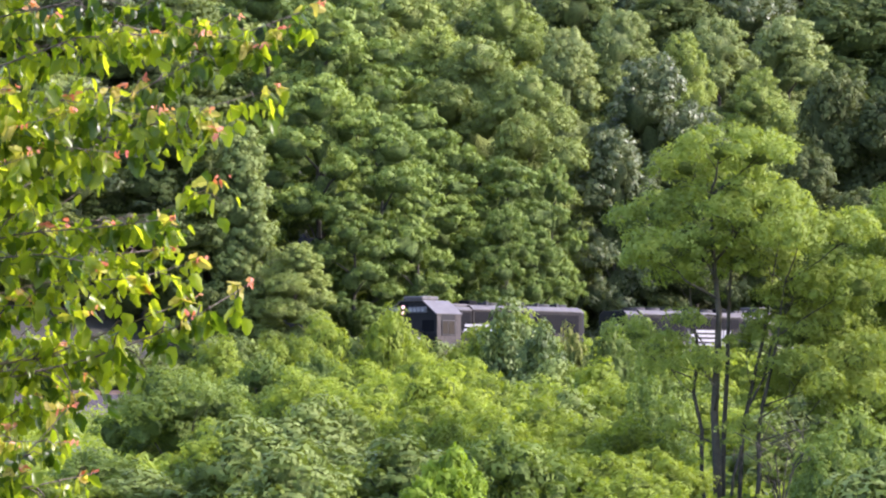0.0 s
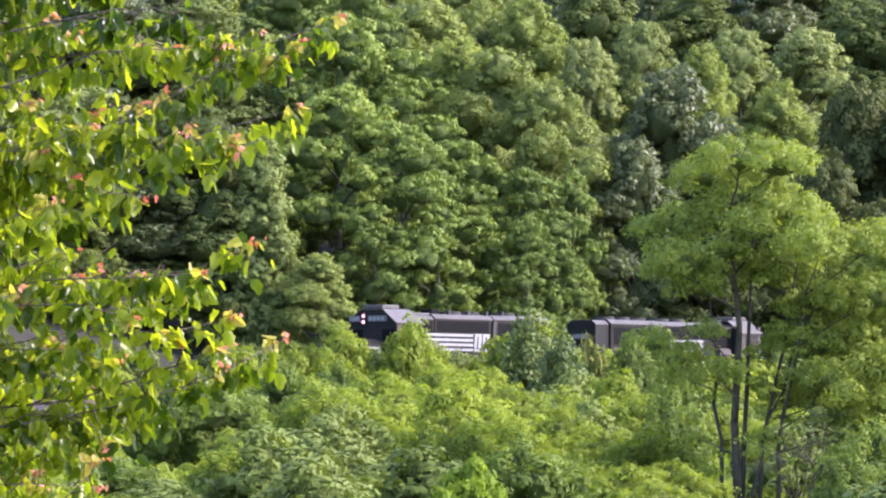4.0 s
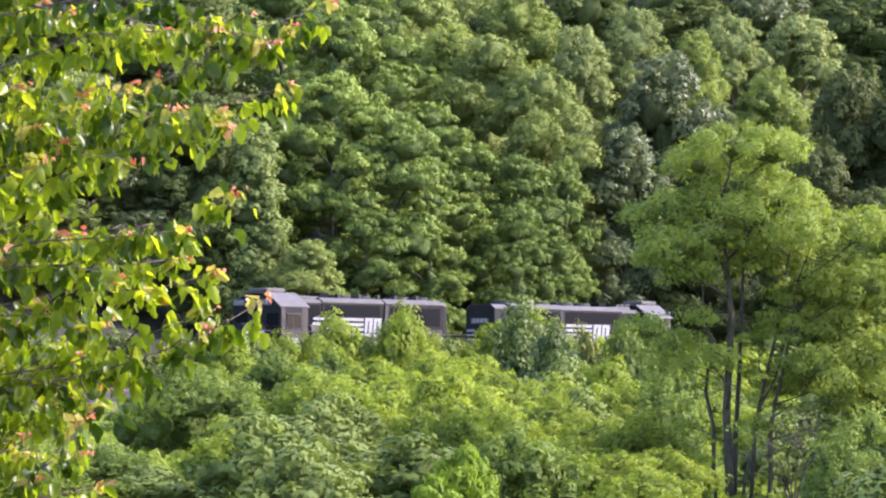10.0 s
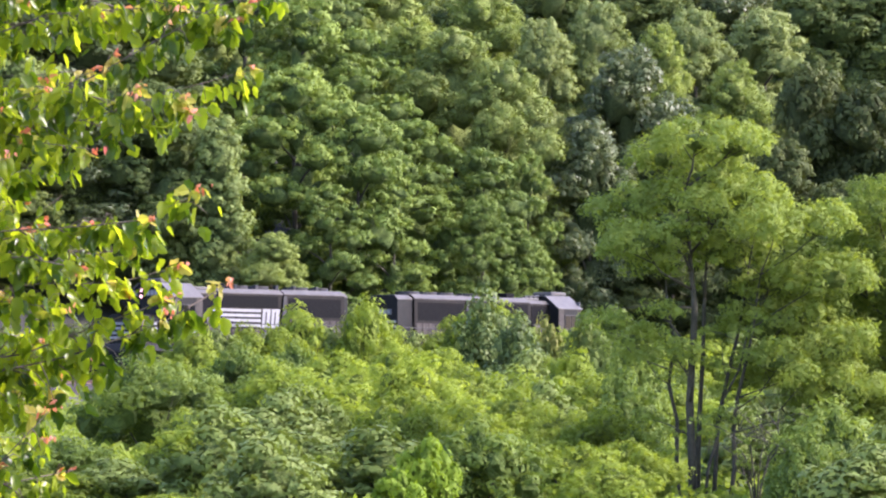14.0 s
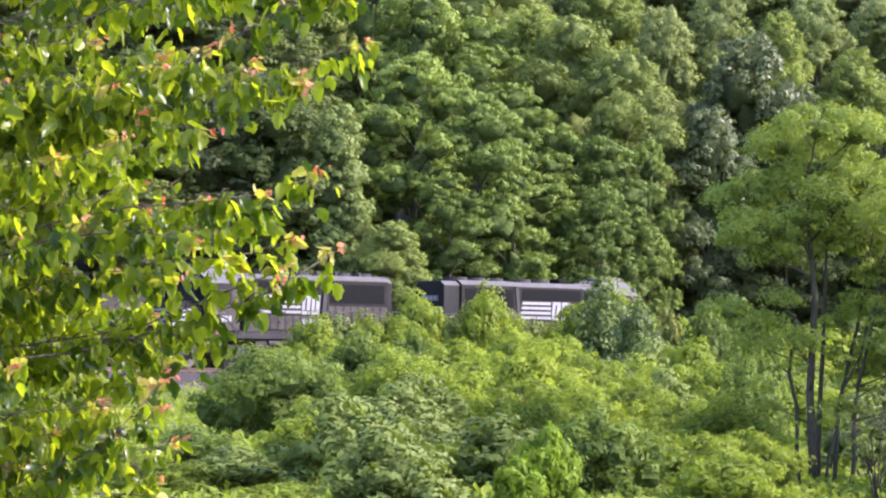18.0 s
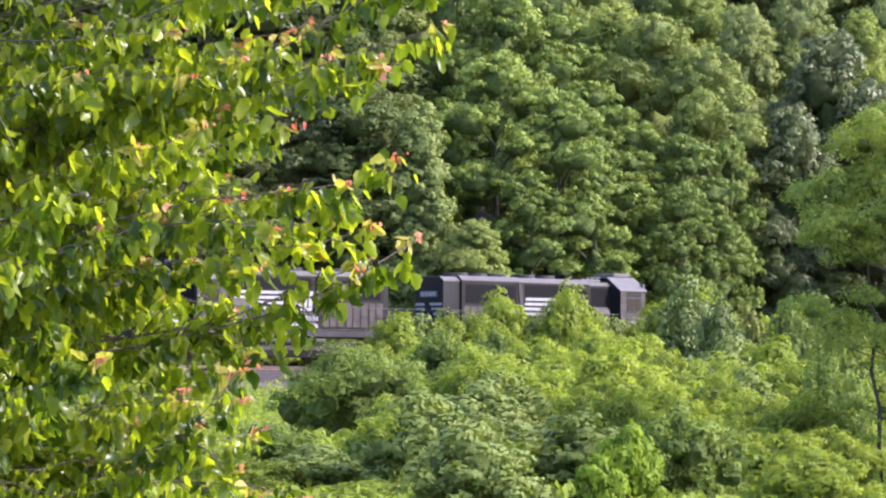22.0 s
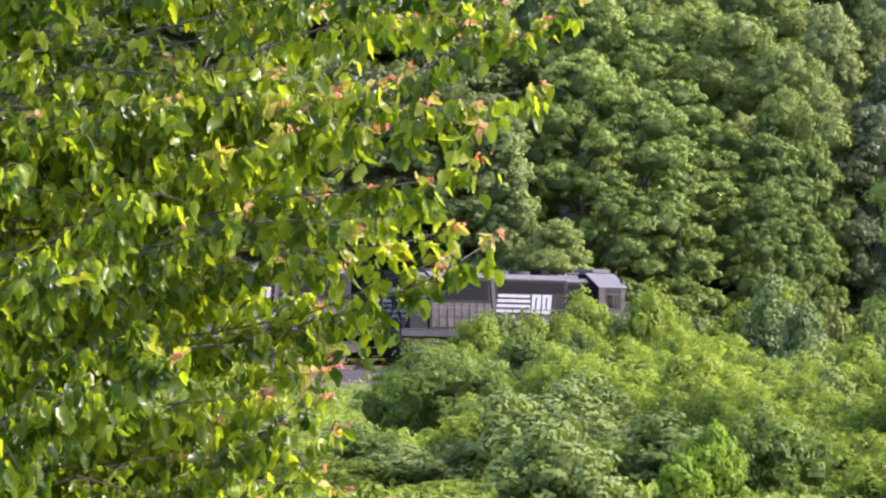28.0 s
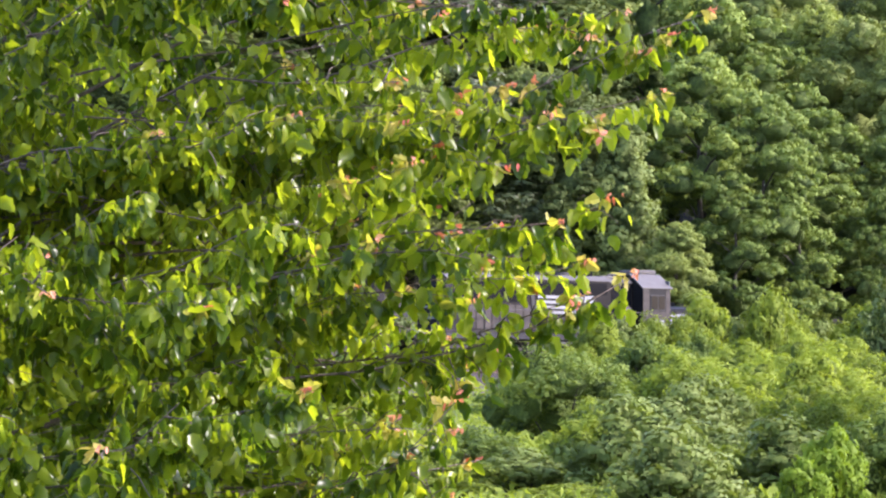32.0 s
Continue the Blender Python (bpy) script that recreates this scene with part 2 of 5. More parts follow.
def leaf_cloud(name, centres, normals, sizes, rng, aspect=0.62, droop=0.5, ways=None, soft=None, softness=0.7):
    """Many small blades, each with its own place, facing and size."""
    n = len(centres)
    nrm = normals / np.maximum(np.linalg.norm(normals, axis=1, keepdims=True), 1e-6)
    t = rng.normal(size=(n, 3))
    if ways is not None:
        t = 0.55 * t + 1.1 * ways
    t[:, 2] -= droop
    t -= nrm * np.sum(t * nrm, axis=1, keepdims=True)
    t /= np.maximum(np.linalg.norm(t, axis=1, keepdims=True), 1e-6)
    s = np.cross(nrm, t)
    L, W = sizes[:, None] * 0.5, sizes[:, None] * 0.5 * aspect
    v = np.stack([centres - t * L + s * W, centres + t * L, centres - t * L - s * W], axis=1)
    order = (0, 2, 1)
    corners, tris = v.shape[1], len(order) // 3
    me = bpy.data.meshes.new(name)
    me.vertices.add(n * corners)
    me.vertices.foreach_set("co", v.reshape(-1))
    me.loops.add(n * len(order))
    idx = (np.arange(n)[:, None] * corners + np.array(order)).reshape(-1)
    me.loops.foreach_set("vertex_index", idx.astype(np.int32))
    me.polygons.add(n * tris)
    me.polygons.foreach_set("loop_start", (np.arange(n * tris) * 3).astype(np.int32))
    me.update(calc_edges=True)
    me.validate()
    if soft is not None:
        # the blades of one clump take the light together, as a soft mass
        way = softness * soft + (1 - softness) * nrm
        way /= np.maximum(np.linalg.norm(way, axis=1, keepdims=True), 1e-6)
        me.polygons.foreach_set("use_smooth", [True] * len(me.polygons))
        me.normals_split_custom_set_from_vertices(np.repeat(way, corners, axis=0).tolist())
    return me


def massed(ways, places, centre, squash, share):
    """Leaves of one plant take the light partly as its whole rounded mass does."""
    d = (places - np.array(centre)) / np.array(squash)
    d /= np.maximum(np.linalg.norm(d, axis=1, keepdims=True), 1e-6)
    d = (1 - share) * ways + share * d
    return d / np.maximum(np.linalg.norm(d, axis=1, keepdims=True), 1e-6)


def lumps(d, x, z):
    """How uneven a clump is in each direction."""
    az = np.arctan2(d[:, 1], d[:, 0])
    return 1 + 0.20 * np.sin(3 * az + 9.1 * x) * (1 - np.abs(d[:, 2])) + 0.16 * np.sin(5 * d[:, 2] + 2 * az + 7.3 * z)


_wave = np.random.default_rng(3)
WAVES = [(amp, f * _wave.normal(size=(6, 3)), 6.28 * _wave.random(6)) for amp, f in ((0.58, 1.6), (0.30, 3.4), (0.12, 7.5))]


def uneven(p):
    """Irregular swelling over three scales, about -1 to 1, at the points p."""
    out = np.zeros(len(p))
    for amp, k, phase in WAVES:
        out += amp * np.sin(p @ k.T + phase).sum(axis=1) / 1.75
    return out


_bm = bmesh.new()
bmesh.ops.create_icosphere(_bm, subdivisions=2, radius=1.0)
BALL_V = np.array([v.co[:] for v in _bm.verts])
BALL_F = [tuple(v.index for v in f.verts) for f in _bm.faces]
_bm.free()
_bm = bmesh.new()
bmesh.ops.create_icosphere(_bm, subdivisions=1, radius=1.0)
ROUGH_V = np.array([v.co[:] for v in _bm.verts])
ROUGH_F = [tuple(v.index for v in f.verts) for f in _bm.faces]
_bm.free()


def inner_mass(name, rng, clumps, fill=0.84, fine=False):
    """The dense inside of the clumps, ragged, its shade carried by a darkened material, which the blades cover."""
    ball_v, ball_f = (BALL_V, BALL_F) if fine else (ROUGH_V, ROUGH_F)
    verts, faces = [], []
    for x, y, z, r, h in clumps:
        k = lumps(ball_v, x, z) * fill * (1 + (0.15 if fine else 0.13) * rng.normal(size=len(ball_v)))
        o = len(verts)
        verts += [tuple(q) for q in np.array((x, y, z)) + ball_v * k[:, None] * np.array((r, r, h))]
        faces += [tuple(o + i for i in f) for f in ball_f]
    me = bpy.data.meshes.new(name)
    me.from_pydata(verts, [], faces)
    return me


def clump_leaves(rng, clumps, per_area, leaf, up=0.25, thick=0.16, jitter=0.24, rough=0.0):
    """Blades that cover rounded, uneven clumps (x, y, z, radius, height), thinner underneath: places, facings, sizes and ways out from the clump."""
    cs, ns, ss, ds = [], [], [], []
    for x, y, z, r, h in clumps:
        n = int(per_area * r * r * 1.25)
        d = rng.normal(size=(n, 3))
        d /= np.linalg.norm(d, axis=1, keepdims=True)
        d = d[d[:, 2] > -0.75 + 0.5 * rng.random(n)]
        n = len(d)
        k = lumps(d, x, z) * (1 - thick * rng.random(n) + 0.05 * rng.normal(size=n))
        at = np.array((x, y, z)) + d * np.array((r, r, h))
        if rough:
            k = np.maximum(k + rough / max(r, 0.3) * uneven(at), 0.7 * lumps(d, x, z))
        cs.append(np.array((x, y, z)) + d * k[:, None] * np.array((r, r, h)))
        face = d / np.array((r, r, h)) * r
        face /= np.linalg.norm(face, axis=1, keepdims=True)
        ns.append(face + np.array((0, 0, up)) + jitter * rng.normal(size=(n, 3)))
        ss.append(leaf * (0.6 + 0.8 * rng.random(n)))
        ds.append(d)
    return np.concatenate(cs), np.concatenate(ns), np.concatenate(ss), np.concatenate(ds)


# ---- the lie of the land ----
RAIL = 3.43                      # height of the rail head
TURN0, RADIUS = radians(39.22), 660.0
LINE0 = Vector((-4.55 - 1.5 * math.cos(TURN0), 226.0 + 1.5 * math.sin(TURN0)))
CENTRE = LINE0 + RADIUS * Vector((-math.cos(TURN0), math.sin(TURN0)))


def line(s):
    """The middle of the track s metres along it, and its heading."""
    a = TURN0 + s / RADIUS
    return Vector((LINE0.x + (math.cos(a) - math.cos(TURN0)) * RADIUS, LINE0.y - (math.sin(a) - math.sin(TURN0)) * RADIUS)), a


def smooth(a, b, x):
    x = min(max((x - a) / (b - a), 0.0), 1.0)
    return x * x * (3 - 2 * x)


def beyond(x, y):
    """Metres beyond the middle of the track, away from the observer; the line runs straight on past its far end."""
    dx, dy = x - CENTRE.x, y - CENTRE.y
    s = (math.atan2(-dy, dx) - TURN0) * RADIUS
    if s > -50:
        return RADIUS - math.hypot(dx, dy)
    c, a = line(-50)
    return (c.x - x) * math.cos(a) + (y - c.y) * math.sin(a)


def ground_z(x, y):
    q = beyond(x, y)
    bed = RAIL - 0.62
    if q > 0:
        h = max(q - 5.5, 0.0)
        h = max(h, smooth(4, 16, q) * 0.78 * (y - 262))
        z = bed - 0.35 * smooth(2.6, 4.2, q) + 0.40 * min(h, 125) + 0.05 * max(h - 125, 0)
    else:
        d = -q
        z = bed - 0.55 * smooth(2.4, 4.5, d) - 0.045 * max(d - 4, 0)
        z = max(z, -3.0)
        near = smooth(75, 12, y)
        z = z * (1 - near) + 0.0 * near
    bumps = 0.35 * noise.noise(Vector((x * 0.09, y * 0.09, 0.3)))
    return z + bumps * smooth(3.5, 9, abs(q))


def ground():
    xs = [-900, -600, -400, -300, -220, -160, -120] + [-90 + 3 * i for i in range(61)] + [120, 160, 220, 300, 400, 600, 900]
    ys = [-500, -250, -120, -60, -30] + [-10 + 8 * i for i in range(16)] + [120 + 2.5 * i for i in range(96)] + [370, 400, 450, 520, 620, 800, 1100, 1600, 2500]
    bm = bmesh.new()
    grid = [[bm.verts.new((x, y, ground_z(x, y))) for x in xs] for y in ys]
    for r, s in zip(grid, grid[1:]):
        for k in range(len(xs) - 1):
            bm.faces.new((r[k], r[k + 1], s[k + 1], s[k]))
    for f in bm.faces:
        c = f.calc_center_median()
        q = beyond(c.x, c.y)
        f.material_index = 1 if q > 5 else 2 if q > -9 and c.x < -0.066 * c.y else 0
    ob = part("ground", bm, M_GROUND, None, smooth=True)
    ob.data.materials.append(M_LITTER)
    ob.data.materials.append(M_BANK)
    tagged(ob, "grassy brown hillside soil falling away from the railway", "ground", kind="structure")


ground()


def track():
    s_rows = [-52 + 2.0 * i for i in range(77)]
    bm = bmesh.new()
    prof = [(-2.9, RAIL - 0.9), (-1.75, RAIL - 0.24), (1.75, RAIL - 0.24), (2.9, RAIL - 0.9)]
    rings = []
    for s in s_rows:
        p, a = line(s)
        n = Vector((math.cos(a), -math.sin(a)))
        rings.append([bm.verts.new((p.x + n.x * o, p.y + n.y * o, z + 0.03 * noise.noise(Vector((s, o, z))))) for o, z in prof])
    for r, t in zip(rings, rings[1:]):
        for k in range(3):
            bm.faces.new((r[k], r[k + 1], t[k + 1], t[k]))
    bmesh.ops.recalc_face_normals(bm, faces=bm.faces[:])
    bed = part("ballast_bed", bm, M_BALLAST, None)
    tagged(bed, "purple-grey crushed stone ballast bed under the railway track", "ballast", kind="structure")
    tr = new("railway_track")
    tagged(tr, "curved railway track with rusty steel rails on dark ties", "railway track", kind="structure")
    for side in (-0.75, 0.75):
        bm = bmesh.new()
        prof = [(-0.07, -0.18), (-0.02, -0.15), (-0.035, -0.03), (-0.035, 0), (0.035, 0), (0.035, -0.03), (0.02, -0.15), (0.07, -0.18)]
        rings = []
        for s in s_rows:
            p, a = line(s)
            n = Vector((math.cos(a), -math.sin(a)))
            rings.append([bm.verts.new((p.x + n.x * (o + side), p.y + n.y * (o + side), RAIL + z)) for o, z in prof])
        for r, t in zip(rings, rings[1:]):
            for k in range(8):
                bm.faces.new((r[k], r[(k + 1) % 8], t[(k + 1) % 8], t[k]))
        bmesh.ops.recalc_face_normals(bm, faces=bm.faces[:])
        part("rail", bm, M_RAIL, tr)
    bm = bmesh.new()
    box(bm, -0.11, 0.11, -1.3, 1.3, RAIL - 0.36, RAIL - 0.185, 0.01)
    tie = None
    for i in range(190):
        p, a = line(-40 + i * 0.52)
        if tie is None:
            tie = part("tie", bm, M_TIE, tr)
        else:
            tie = link("tie", tie.data, None, tr)
        tie.location, tie.rotation_euler = (p.x, p.y, 0), (0, 0, -math.pi / 2 - a)


track()

# ---- trees and shrubs ----


def tufts(rng, lobes, size, cover=1.0, low=-0.5, flat=0.6, proud=1.12):
    """Leafy tufts that stand out all over the lobes of a crown, with gaps between them."""
    c = np.array(lobes)
    out = []
    for j, (x, y, z, r, h) in enumerate(lobes):
        n = int(cover * 2 * r * (r + h) / (size * size))
        for k in range(n):
            dz = 1 - 2 * (k + rng.random()) / n
            if dz < low:
                continue
            a = 2.4 * k + rng.uniform(-0.5, 0.5)
            d = np.array((math.sqrt(1 - dz * dz) * math.cos(a), math.sqrt(1 - dz * dz) * math.sin(a), dz))
            p = np.array((x, y, z)) + d * np.array((r, r, h)) * rng.uniform(0.86, proud)
            deep = (((p - c[:, :3]) / c[:, [3, 3, 4]]) ** 2).sum(axis=1)
            deep[j] = 9
            if deep.min() < 0.66:
                continue
            w = size * rng.uniform(0.6, 1.4)
            out.append((*p, w, w * flat * rng.uniform(0.8, 1.25)))
    return out


# lobes of a crown: how many, their radius and flatness, and the size, flatness, cover of their tufts
STYLES = {
    "shelf": (20, 0.25, 0.15, 0.62, 0.46, 0.52, 0.84), "dense": (20, 0.28, 0.14, 0.72, 0.5, 0.6, 1.1), "fine": (18, 0.3, 0.14, 0.72, 0.46, 0.6, 1.15),
    "spire": (20, 0.36, 0.14, 0.9, 0.36, 0.8, 1.1), "dome": (13, 0.34, 0.16, 0.7, 0.55, 0.6, 1.0)}


def crown_lobes(rng, height, radius, foot, style):
    """Lobes of one crown, from its foot to its top."""
    n, base, more, flat = STYLES[style][:4]
    out = []
    for i in range(n):
        f = (i + 0.8 * rng.random()) / n
        a = i * 2.4 + rng.uniform(-0.5, 0.5)
        if style == "spire":
            reach = radius * (0.25 + 0.75 * (1 - f) ** 0.7)
        else:
            reach = radius * math.sqrt(max(1 - (1.5 * f - 0.5) ** 2, 0.03))
        r = radius * (base + more * rng.random())
        k = max(reach - 0.75 * r, 0) * (0.8 if style == "shelf" else 0.55) + max(reach - 0.75 * r, 0) * (0.3 if style == "shelf" else 0.45) * rng.random() ** 0.5
        out.append((k * math.cos(a), k * math.sin(a), foot + (height - foot - r * flat) * f, r, r * flat))
    return out


def tree(seed, name, label, mat, height, radius, style, leaf=0.3, density=230, foot=0.06):
    rng = np.random.default_rng(seed)
    top = new(name)
    tagged(top, label, "tree", "trees on the wooded hillside")
    bm = bmesh.new()
    r = height * 0.009 + 0.05
    tube(bm, [(0, 0, -0.5), (0.1, 0, height * 0.3), (-0.1, 0.1, height * 0.6), (0, 0, height * 0.8)], [r * 1.25, r, r * 0.65, r * 0.2], 8)
    part("trunk", bm, M_BARK, top)
    lobes = crown_lobes(rng, height, radius, height * foot, style)
    for x, y, z, cr, ch in lobes[1::2]:
        bm = bmesh.new()
        z0 = max(z - 0.9 * math.hypot(x, y) * 0.6, height * 0.12)
        tube(bm, [(0, 0, z0), (x * 0.5, y * 0.5, (z0 + z) / 2 + 0.2), (x, y, z)], [r * 0.45, r * 0.3, r * 0.1], 5)
        part("limb", bm, M_BARK, top)
    size, flat, cover = STYLES[style][4:]
    clumps = tufts(rng, lobes, size, cover, 0.0 if style == "shelf" else -0.4, flat, 1.25 if style == "shelf" else 1.15)
    c, n, s, ways = clump_leaves(rng, clumps, density, leaf, up=0.3, rough=0.1, thick=0.3, jitter=0.3)
    me = leaf_cloud("crown", c, n, s, rng, droop=0.5 if style == "shelf" else 0.0, aspect=0.48 if style == "shelf" else 0.85, soft=massed(ways, c, (0, 0, height * 0.4), (radius, radius, height * 0.5), 0.2 if style == "shelf" else 0.4), softness=0.42 if style == "shelf" else 0.65)
    tagged(link("crown", me, mat[0], top), kind="stuff")
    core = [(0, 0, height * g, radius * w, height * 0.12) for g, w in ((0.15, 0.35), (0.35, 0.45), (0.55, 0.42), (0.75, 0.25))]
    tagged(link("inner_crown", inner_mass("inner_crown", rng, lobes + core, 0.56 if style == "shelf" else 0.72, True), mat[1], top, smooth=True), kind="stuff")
    return top


def put_tree(proto, x, y, scale, turn, tall):
    return copy_thing(proto, pose(x, y, ground_z(x, y), 0, 0, turn) @ Matrix.Diagonal((scale, scale, scale * tall, 1)))


def place_tree(proto, x, y, top_z, width, turn, proto_h, proto_r):
    z = ground_z(x, y)
    sx, sz = width / (2 * proto_r), (top_z - z) / proto_h
    return copy_thing(proto, pose(x, y, z, 0, 0, turn) @ Matrix.Diagonal((sx, sx, sz, 1)))


# prototypes: name, label, leaf material, height, radius, style, leaf, density
KINDS = {
    "walnut": (M_WALNUT, 15.0, 4.0, "shelf", 0.26, 400, "leafy walnut tree with layered drooping foliage, sunlit tops"),
    "walnut2": (M_WALNUT, 14.0, 4.2, "shelf", 0.26, 400, "broad deciduous tree with shelves of bright green leaves"),
    "walnut3": (M_WALNUT, 14.5, 3.8, "shelf", 0.26, 400, "leafy green tree with tufted boughs and dark hollows"),
    "dense": (M_OAK, 14.0, 4.0, "dense", 0.16, 420, "dense dark green deciduous tree on the hillside"),
    "silver": (M_BLUE, 14.0, 4.0, "dense", 0.16, 420, "dark tree with silvery glinting leaves"),
    "olive": (M_OLIVE, 14.0, 4.0, "fine", 0.12, 640, "soft olive-green tree with fine foliage"),
    "olive2": (M_BRIGHT, 14.0, 4.0, "fine", 0.12, 640, "yellow-green tree with fine sunlit foliage"),
    "pale": (M_PALE, 14.0, 4.0, "fine", 0.13, 600, "pale grey-green tree with soft rounded crown"),
    "spire": (M_VINE, 12.0, 2.2, "spire", 0.14, 800, "narrow upright tree wrapped in green vines"),
    "far": (M_OLIVE, 11.0, 3.2, "dome", 0.19, 260, "rounded pale green tree high on the wooded slope"),
    "far2": (M_OAK, 11.0, 3.2, "dome", 0.19, 260, "rounded dark green tree high on the wooded slope"),
    "far3": (M_BLUE, 11.0, 3.2, "dome", 0.19, 260, "rounded grey-green tree high on the wooded slope"),
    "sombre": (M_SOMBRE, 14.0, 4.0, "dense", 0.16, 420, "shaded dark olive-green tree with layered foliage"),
}
PROTO = {}
for i, (key, (mat, h, r, style, leaf, dens, label)) in enumerate(KINDS.items()):
    PROTO[key] = tree(20 + i, "tree", label, mat, h, r, style, leaf, dens)
    PROTO[key].matrix_basis = pose(120 + 9 * i, 330, ground_z(120 + 9 * i, 330))

# kind, x, y, height of the crown's top above the datum, crown width
FRONT_ROW = [
    ("spire", -11.4, 238, 17.3, 4.3), ("olive", -8.6, 236, 11.3, 4.8), ("walnut", -7.7, 246, 20.8, 7.6), ("walnut2", -4.2, 245, 18.4, 7.2),
    ("walnut3", -1.4, 250, 18.0, 6.8), ("walnut", 2.4, 253, 16.7, 6.5), ("walnut2", 5.0, 257, 16.5, 3.8), ("walnut3", -5.7, 241, 14.0, 4.7),
    ("walnut", -2.4, 244, 13.7, 4.6), ("walnut2", 2.4, 248, 13.6, 4.4), ("walnut3", 4.3, 251, 12.1, 3.7), ("dense", -15.2, 240, 19.7, 8.1),
    ("silver", -18.8, 239, 18.8, 7.7), ("dense", -22.0, 237, 18.3, 7.7), ("dense", -25.5, 234, 18.7, 8.2), ("dense", -29.0, 230, 18.1, 8.7),
    ("olive", -32.6, 226, 17.3, 8.5), ("dense", -13.2, 239, 14.4, 4.8),
]
BACK_ROWS = [
    ("walnut2", -7.8, 258, 25.4, 8.6), ("walnut", -11.1, 262, 28.1, 9.0), ("walnut3", -4.5, 259, 23.7, 7.3), ("walnut", -6.9, 272, 29.5, 8.7),
    ("dense", -16.2, 256, 26.6, 10.4), ("silver", -21.1, 254, 27.0, 10.3), ("dense", -25.8, 254, 26.7, 10.3), ("olive", 1.1, 268, 24.7, 8.7),
    ("olive", 3.8, 263, 22.4, 7.8), ("olive2", 2.9, 284, 29.3, 8.1), ("pale", 9.9, 284, 28.0, 6.9), ("olive2", -1.5, 272, 25.6, 7.7),
    ("olive", -3.9, 284, 29.3, 8.8), ("pale", 6.3, 280, 26.5, 5.7), ("silver", 11.2, 272, 23.9, 8.1), ("silver", 8.7, 263, 19.0, 6.0),
    ("silver", 13.7, 273, 21.2, 7.0), ("olive2", 18.3, 284, 23.9, 6.9),
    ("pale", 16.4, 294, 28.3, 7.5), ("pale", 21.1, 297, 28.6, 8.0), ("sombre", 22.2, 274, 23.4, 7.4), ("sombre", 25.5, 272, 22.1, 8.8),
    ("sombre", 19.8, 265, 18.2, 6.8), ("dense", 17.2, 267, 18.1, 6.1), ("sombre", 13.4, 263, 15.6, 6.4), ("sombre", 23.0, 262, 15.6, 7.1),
    ("olive2", 13.8, 288, 26.5, 5.8), ("dense", 14.1, 308, 32.2, 9.6), ("silver", 18.8, 310, 33.4, 10.1), ("dense", 25.5, 306, 31.3, 9.9),
    ("dense", 7.6, 304, 32.4, 9.0), ("olive", 0.1, 300, 33.1, 9.3), ("dense", 30.2, 306, 32.6, 10.3), ("dense", 22.8, 318, 35.8, 10.3),
    ("silver", 11.5, 318, 36.5, 10.3), ("dense", -30.2, 252, 26.5, 10.9), ("dense", -35.2, 250, 26.3, 10.8),
]
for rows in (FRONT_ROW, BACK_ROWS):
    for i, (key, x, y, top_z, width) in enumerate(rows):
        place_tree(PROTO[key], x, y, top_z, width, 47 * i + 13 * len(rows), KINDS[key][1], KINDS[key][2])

# the rest of the wooded slope; two rows run on unseen to the right,
# added to darken what the cab windows reflect
rng = np.random.default_rng(5)
for row, y0 in enumerate((250, 270, 288, 304, 320, 338, 356)):
    for i in range(-13, 17):
        x = i * 5.6 + rng.uniform(-1.3, 1.3) + 2.8 * (row % 2)
        y = y0 + rng.uniform(-4, 4)
        q = beyond(x, y)
        if not -0.185 * y < x < (0.36 if row < 2 else 0.105) * y + 3 or q < 11 or (x < -0.08 * y and row > 4) or (q < 26 and -13 < x < 24):
            continue
        key = ("far", "far2", "far3", "far")[int(rng.integers(4))]
        put_tree(PROTO[key], x, y, rng.uniform(0.85, 1.2), rng.uniform(0, 360), tall=rng.uniform(0.9, 1.2))


def shrub(seed, label, mat, width, height, leaf, density, pointed=0.0, tuft=0.38):
    rng = np.random.default_rng(seed)
    top = new("shrub")
    tagged(top, label, "shrub", "shrubs below the railway")
    for k in range(4):
        a = k * 1.57 + 0.4
        bm = bmesh.new()
        tube(bm, [(0.1 * math.cos(a), 0.1 * math.sin(a), -0.3), (0.2 * width * math.cos(a), 0.2 * width * math.sin(a), 0.4 * height),
                  (0.3 * width * math.cos(a), 0.3 * width * math.sin(a), 0.62 * height)], [0.05, 0.03, 0.01], 5)
        part("stem", bm, M_BARK, top)
    lobes = [(0, 0, height * 0.36, width * 0.24, height * 0.26)]
    for i in range(14):
        f = ((i + rng.random()) / 14) ** 0.85
        r = width * rng.uniform(0.10, 0.17)
        h = r * rng.uniform(1.0, 1.5)
        reach = max(width / 2 * math.sqrt(max(1.02 - f ** (2.4 - pointed), 0.03)) - 0.7 * r, 0)
        a, k = i * 2.4 + rng.uniform(-0.4, 0.4), reach * rng.uniform(0.8, 1.05)
        lobes.append((k * math.cos(a), k * math.sin(a), height * 0.12 + (height * rng.uniform(0.8, 0.94) - h) * f, r, h))
    clumps = tufts(rng, lobes, tuft, 1.05, -0.15, 0.9, 1.15)
    c, n, s, ways = clump_leaves(rng, clumps, density, leaf, up=0.1, thick=0.35, jitter=0.25, rough=0.12)
    me = leaf_cloud("foliage", c, n, s, rng, aspect=0.7, droop=0.3, ways=ways, soft=massed(ways, c, (0, 0, height * 0.35), (width, width, height), 0.35), softness=0.6)
    tagged(link("foliage", me, mat[0], top), kind="stuff")
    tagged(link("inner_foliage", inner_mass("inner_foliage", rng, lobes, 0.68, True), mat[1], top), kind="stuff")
    return top


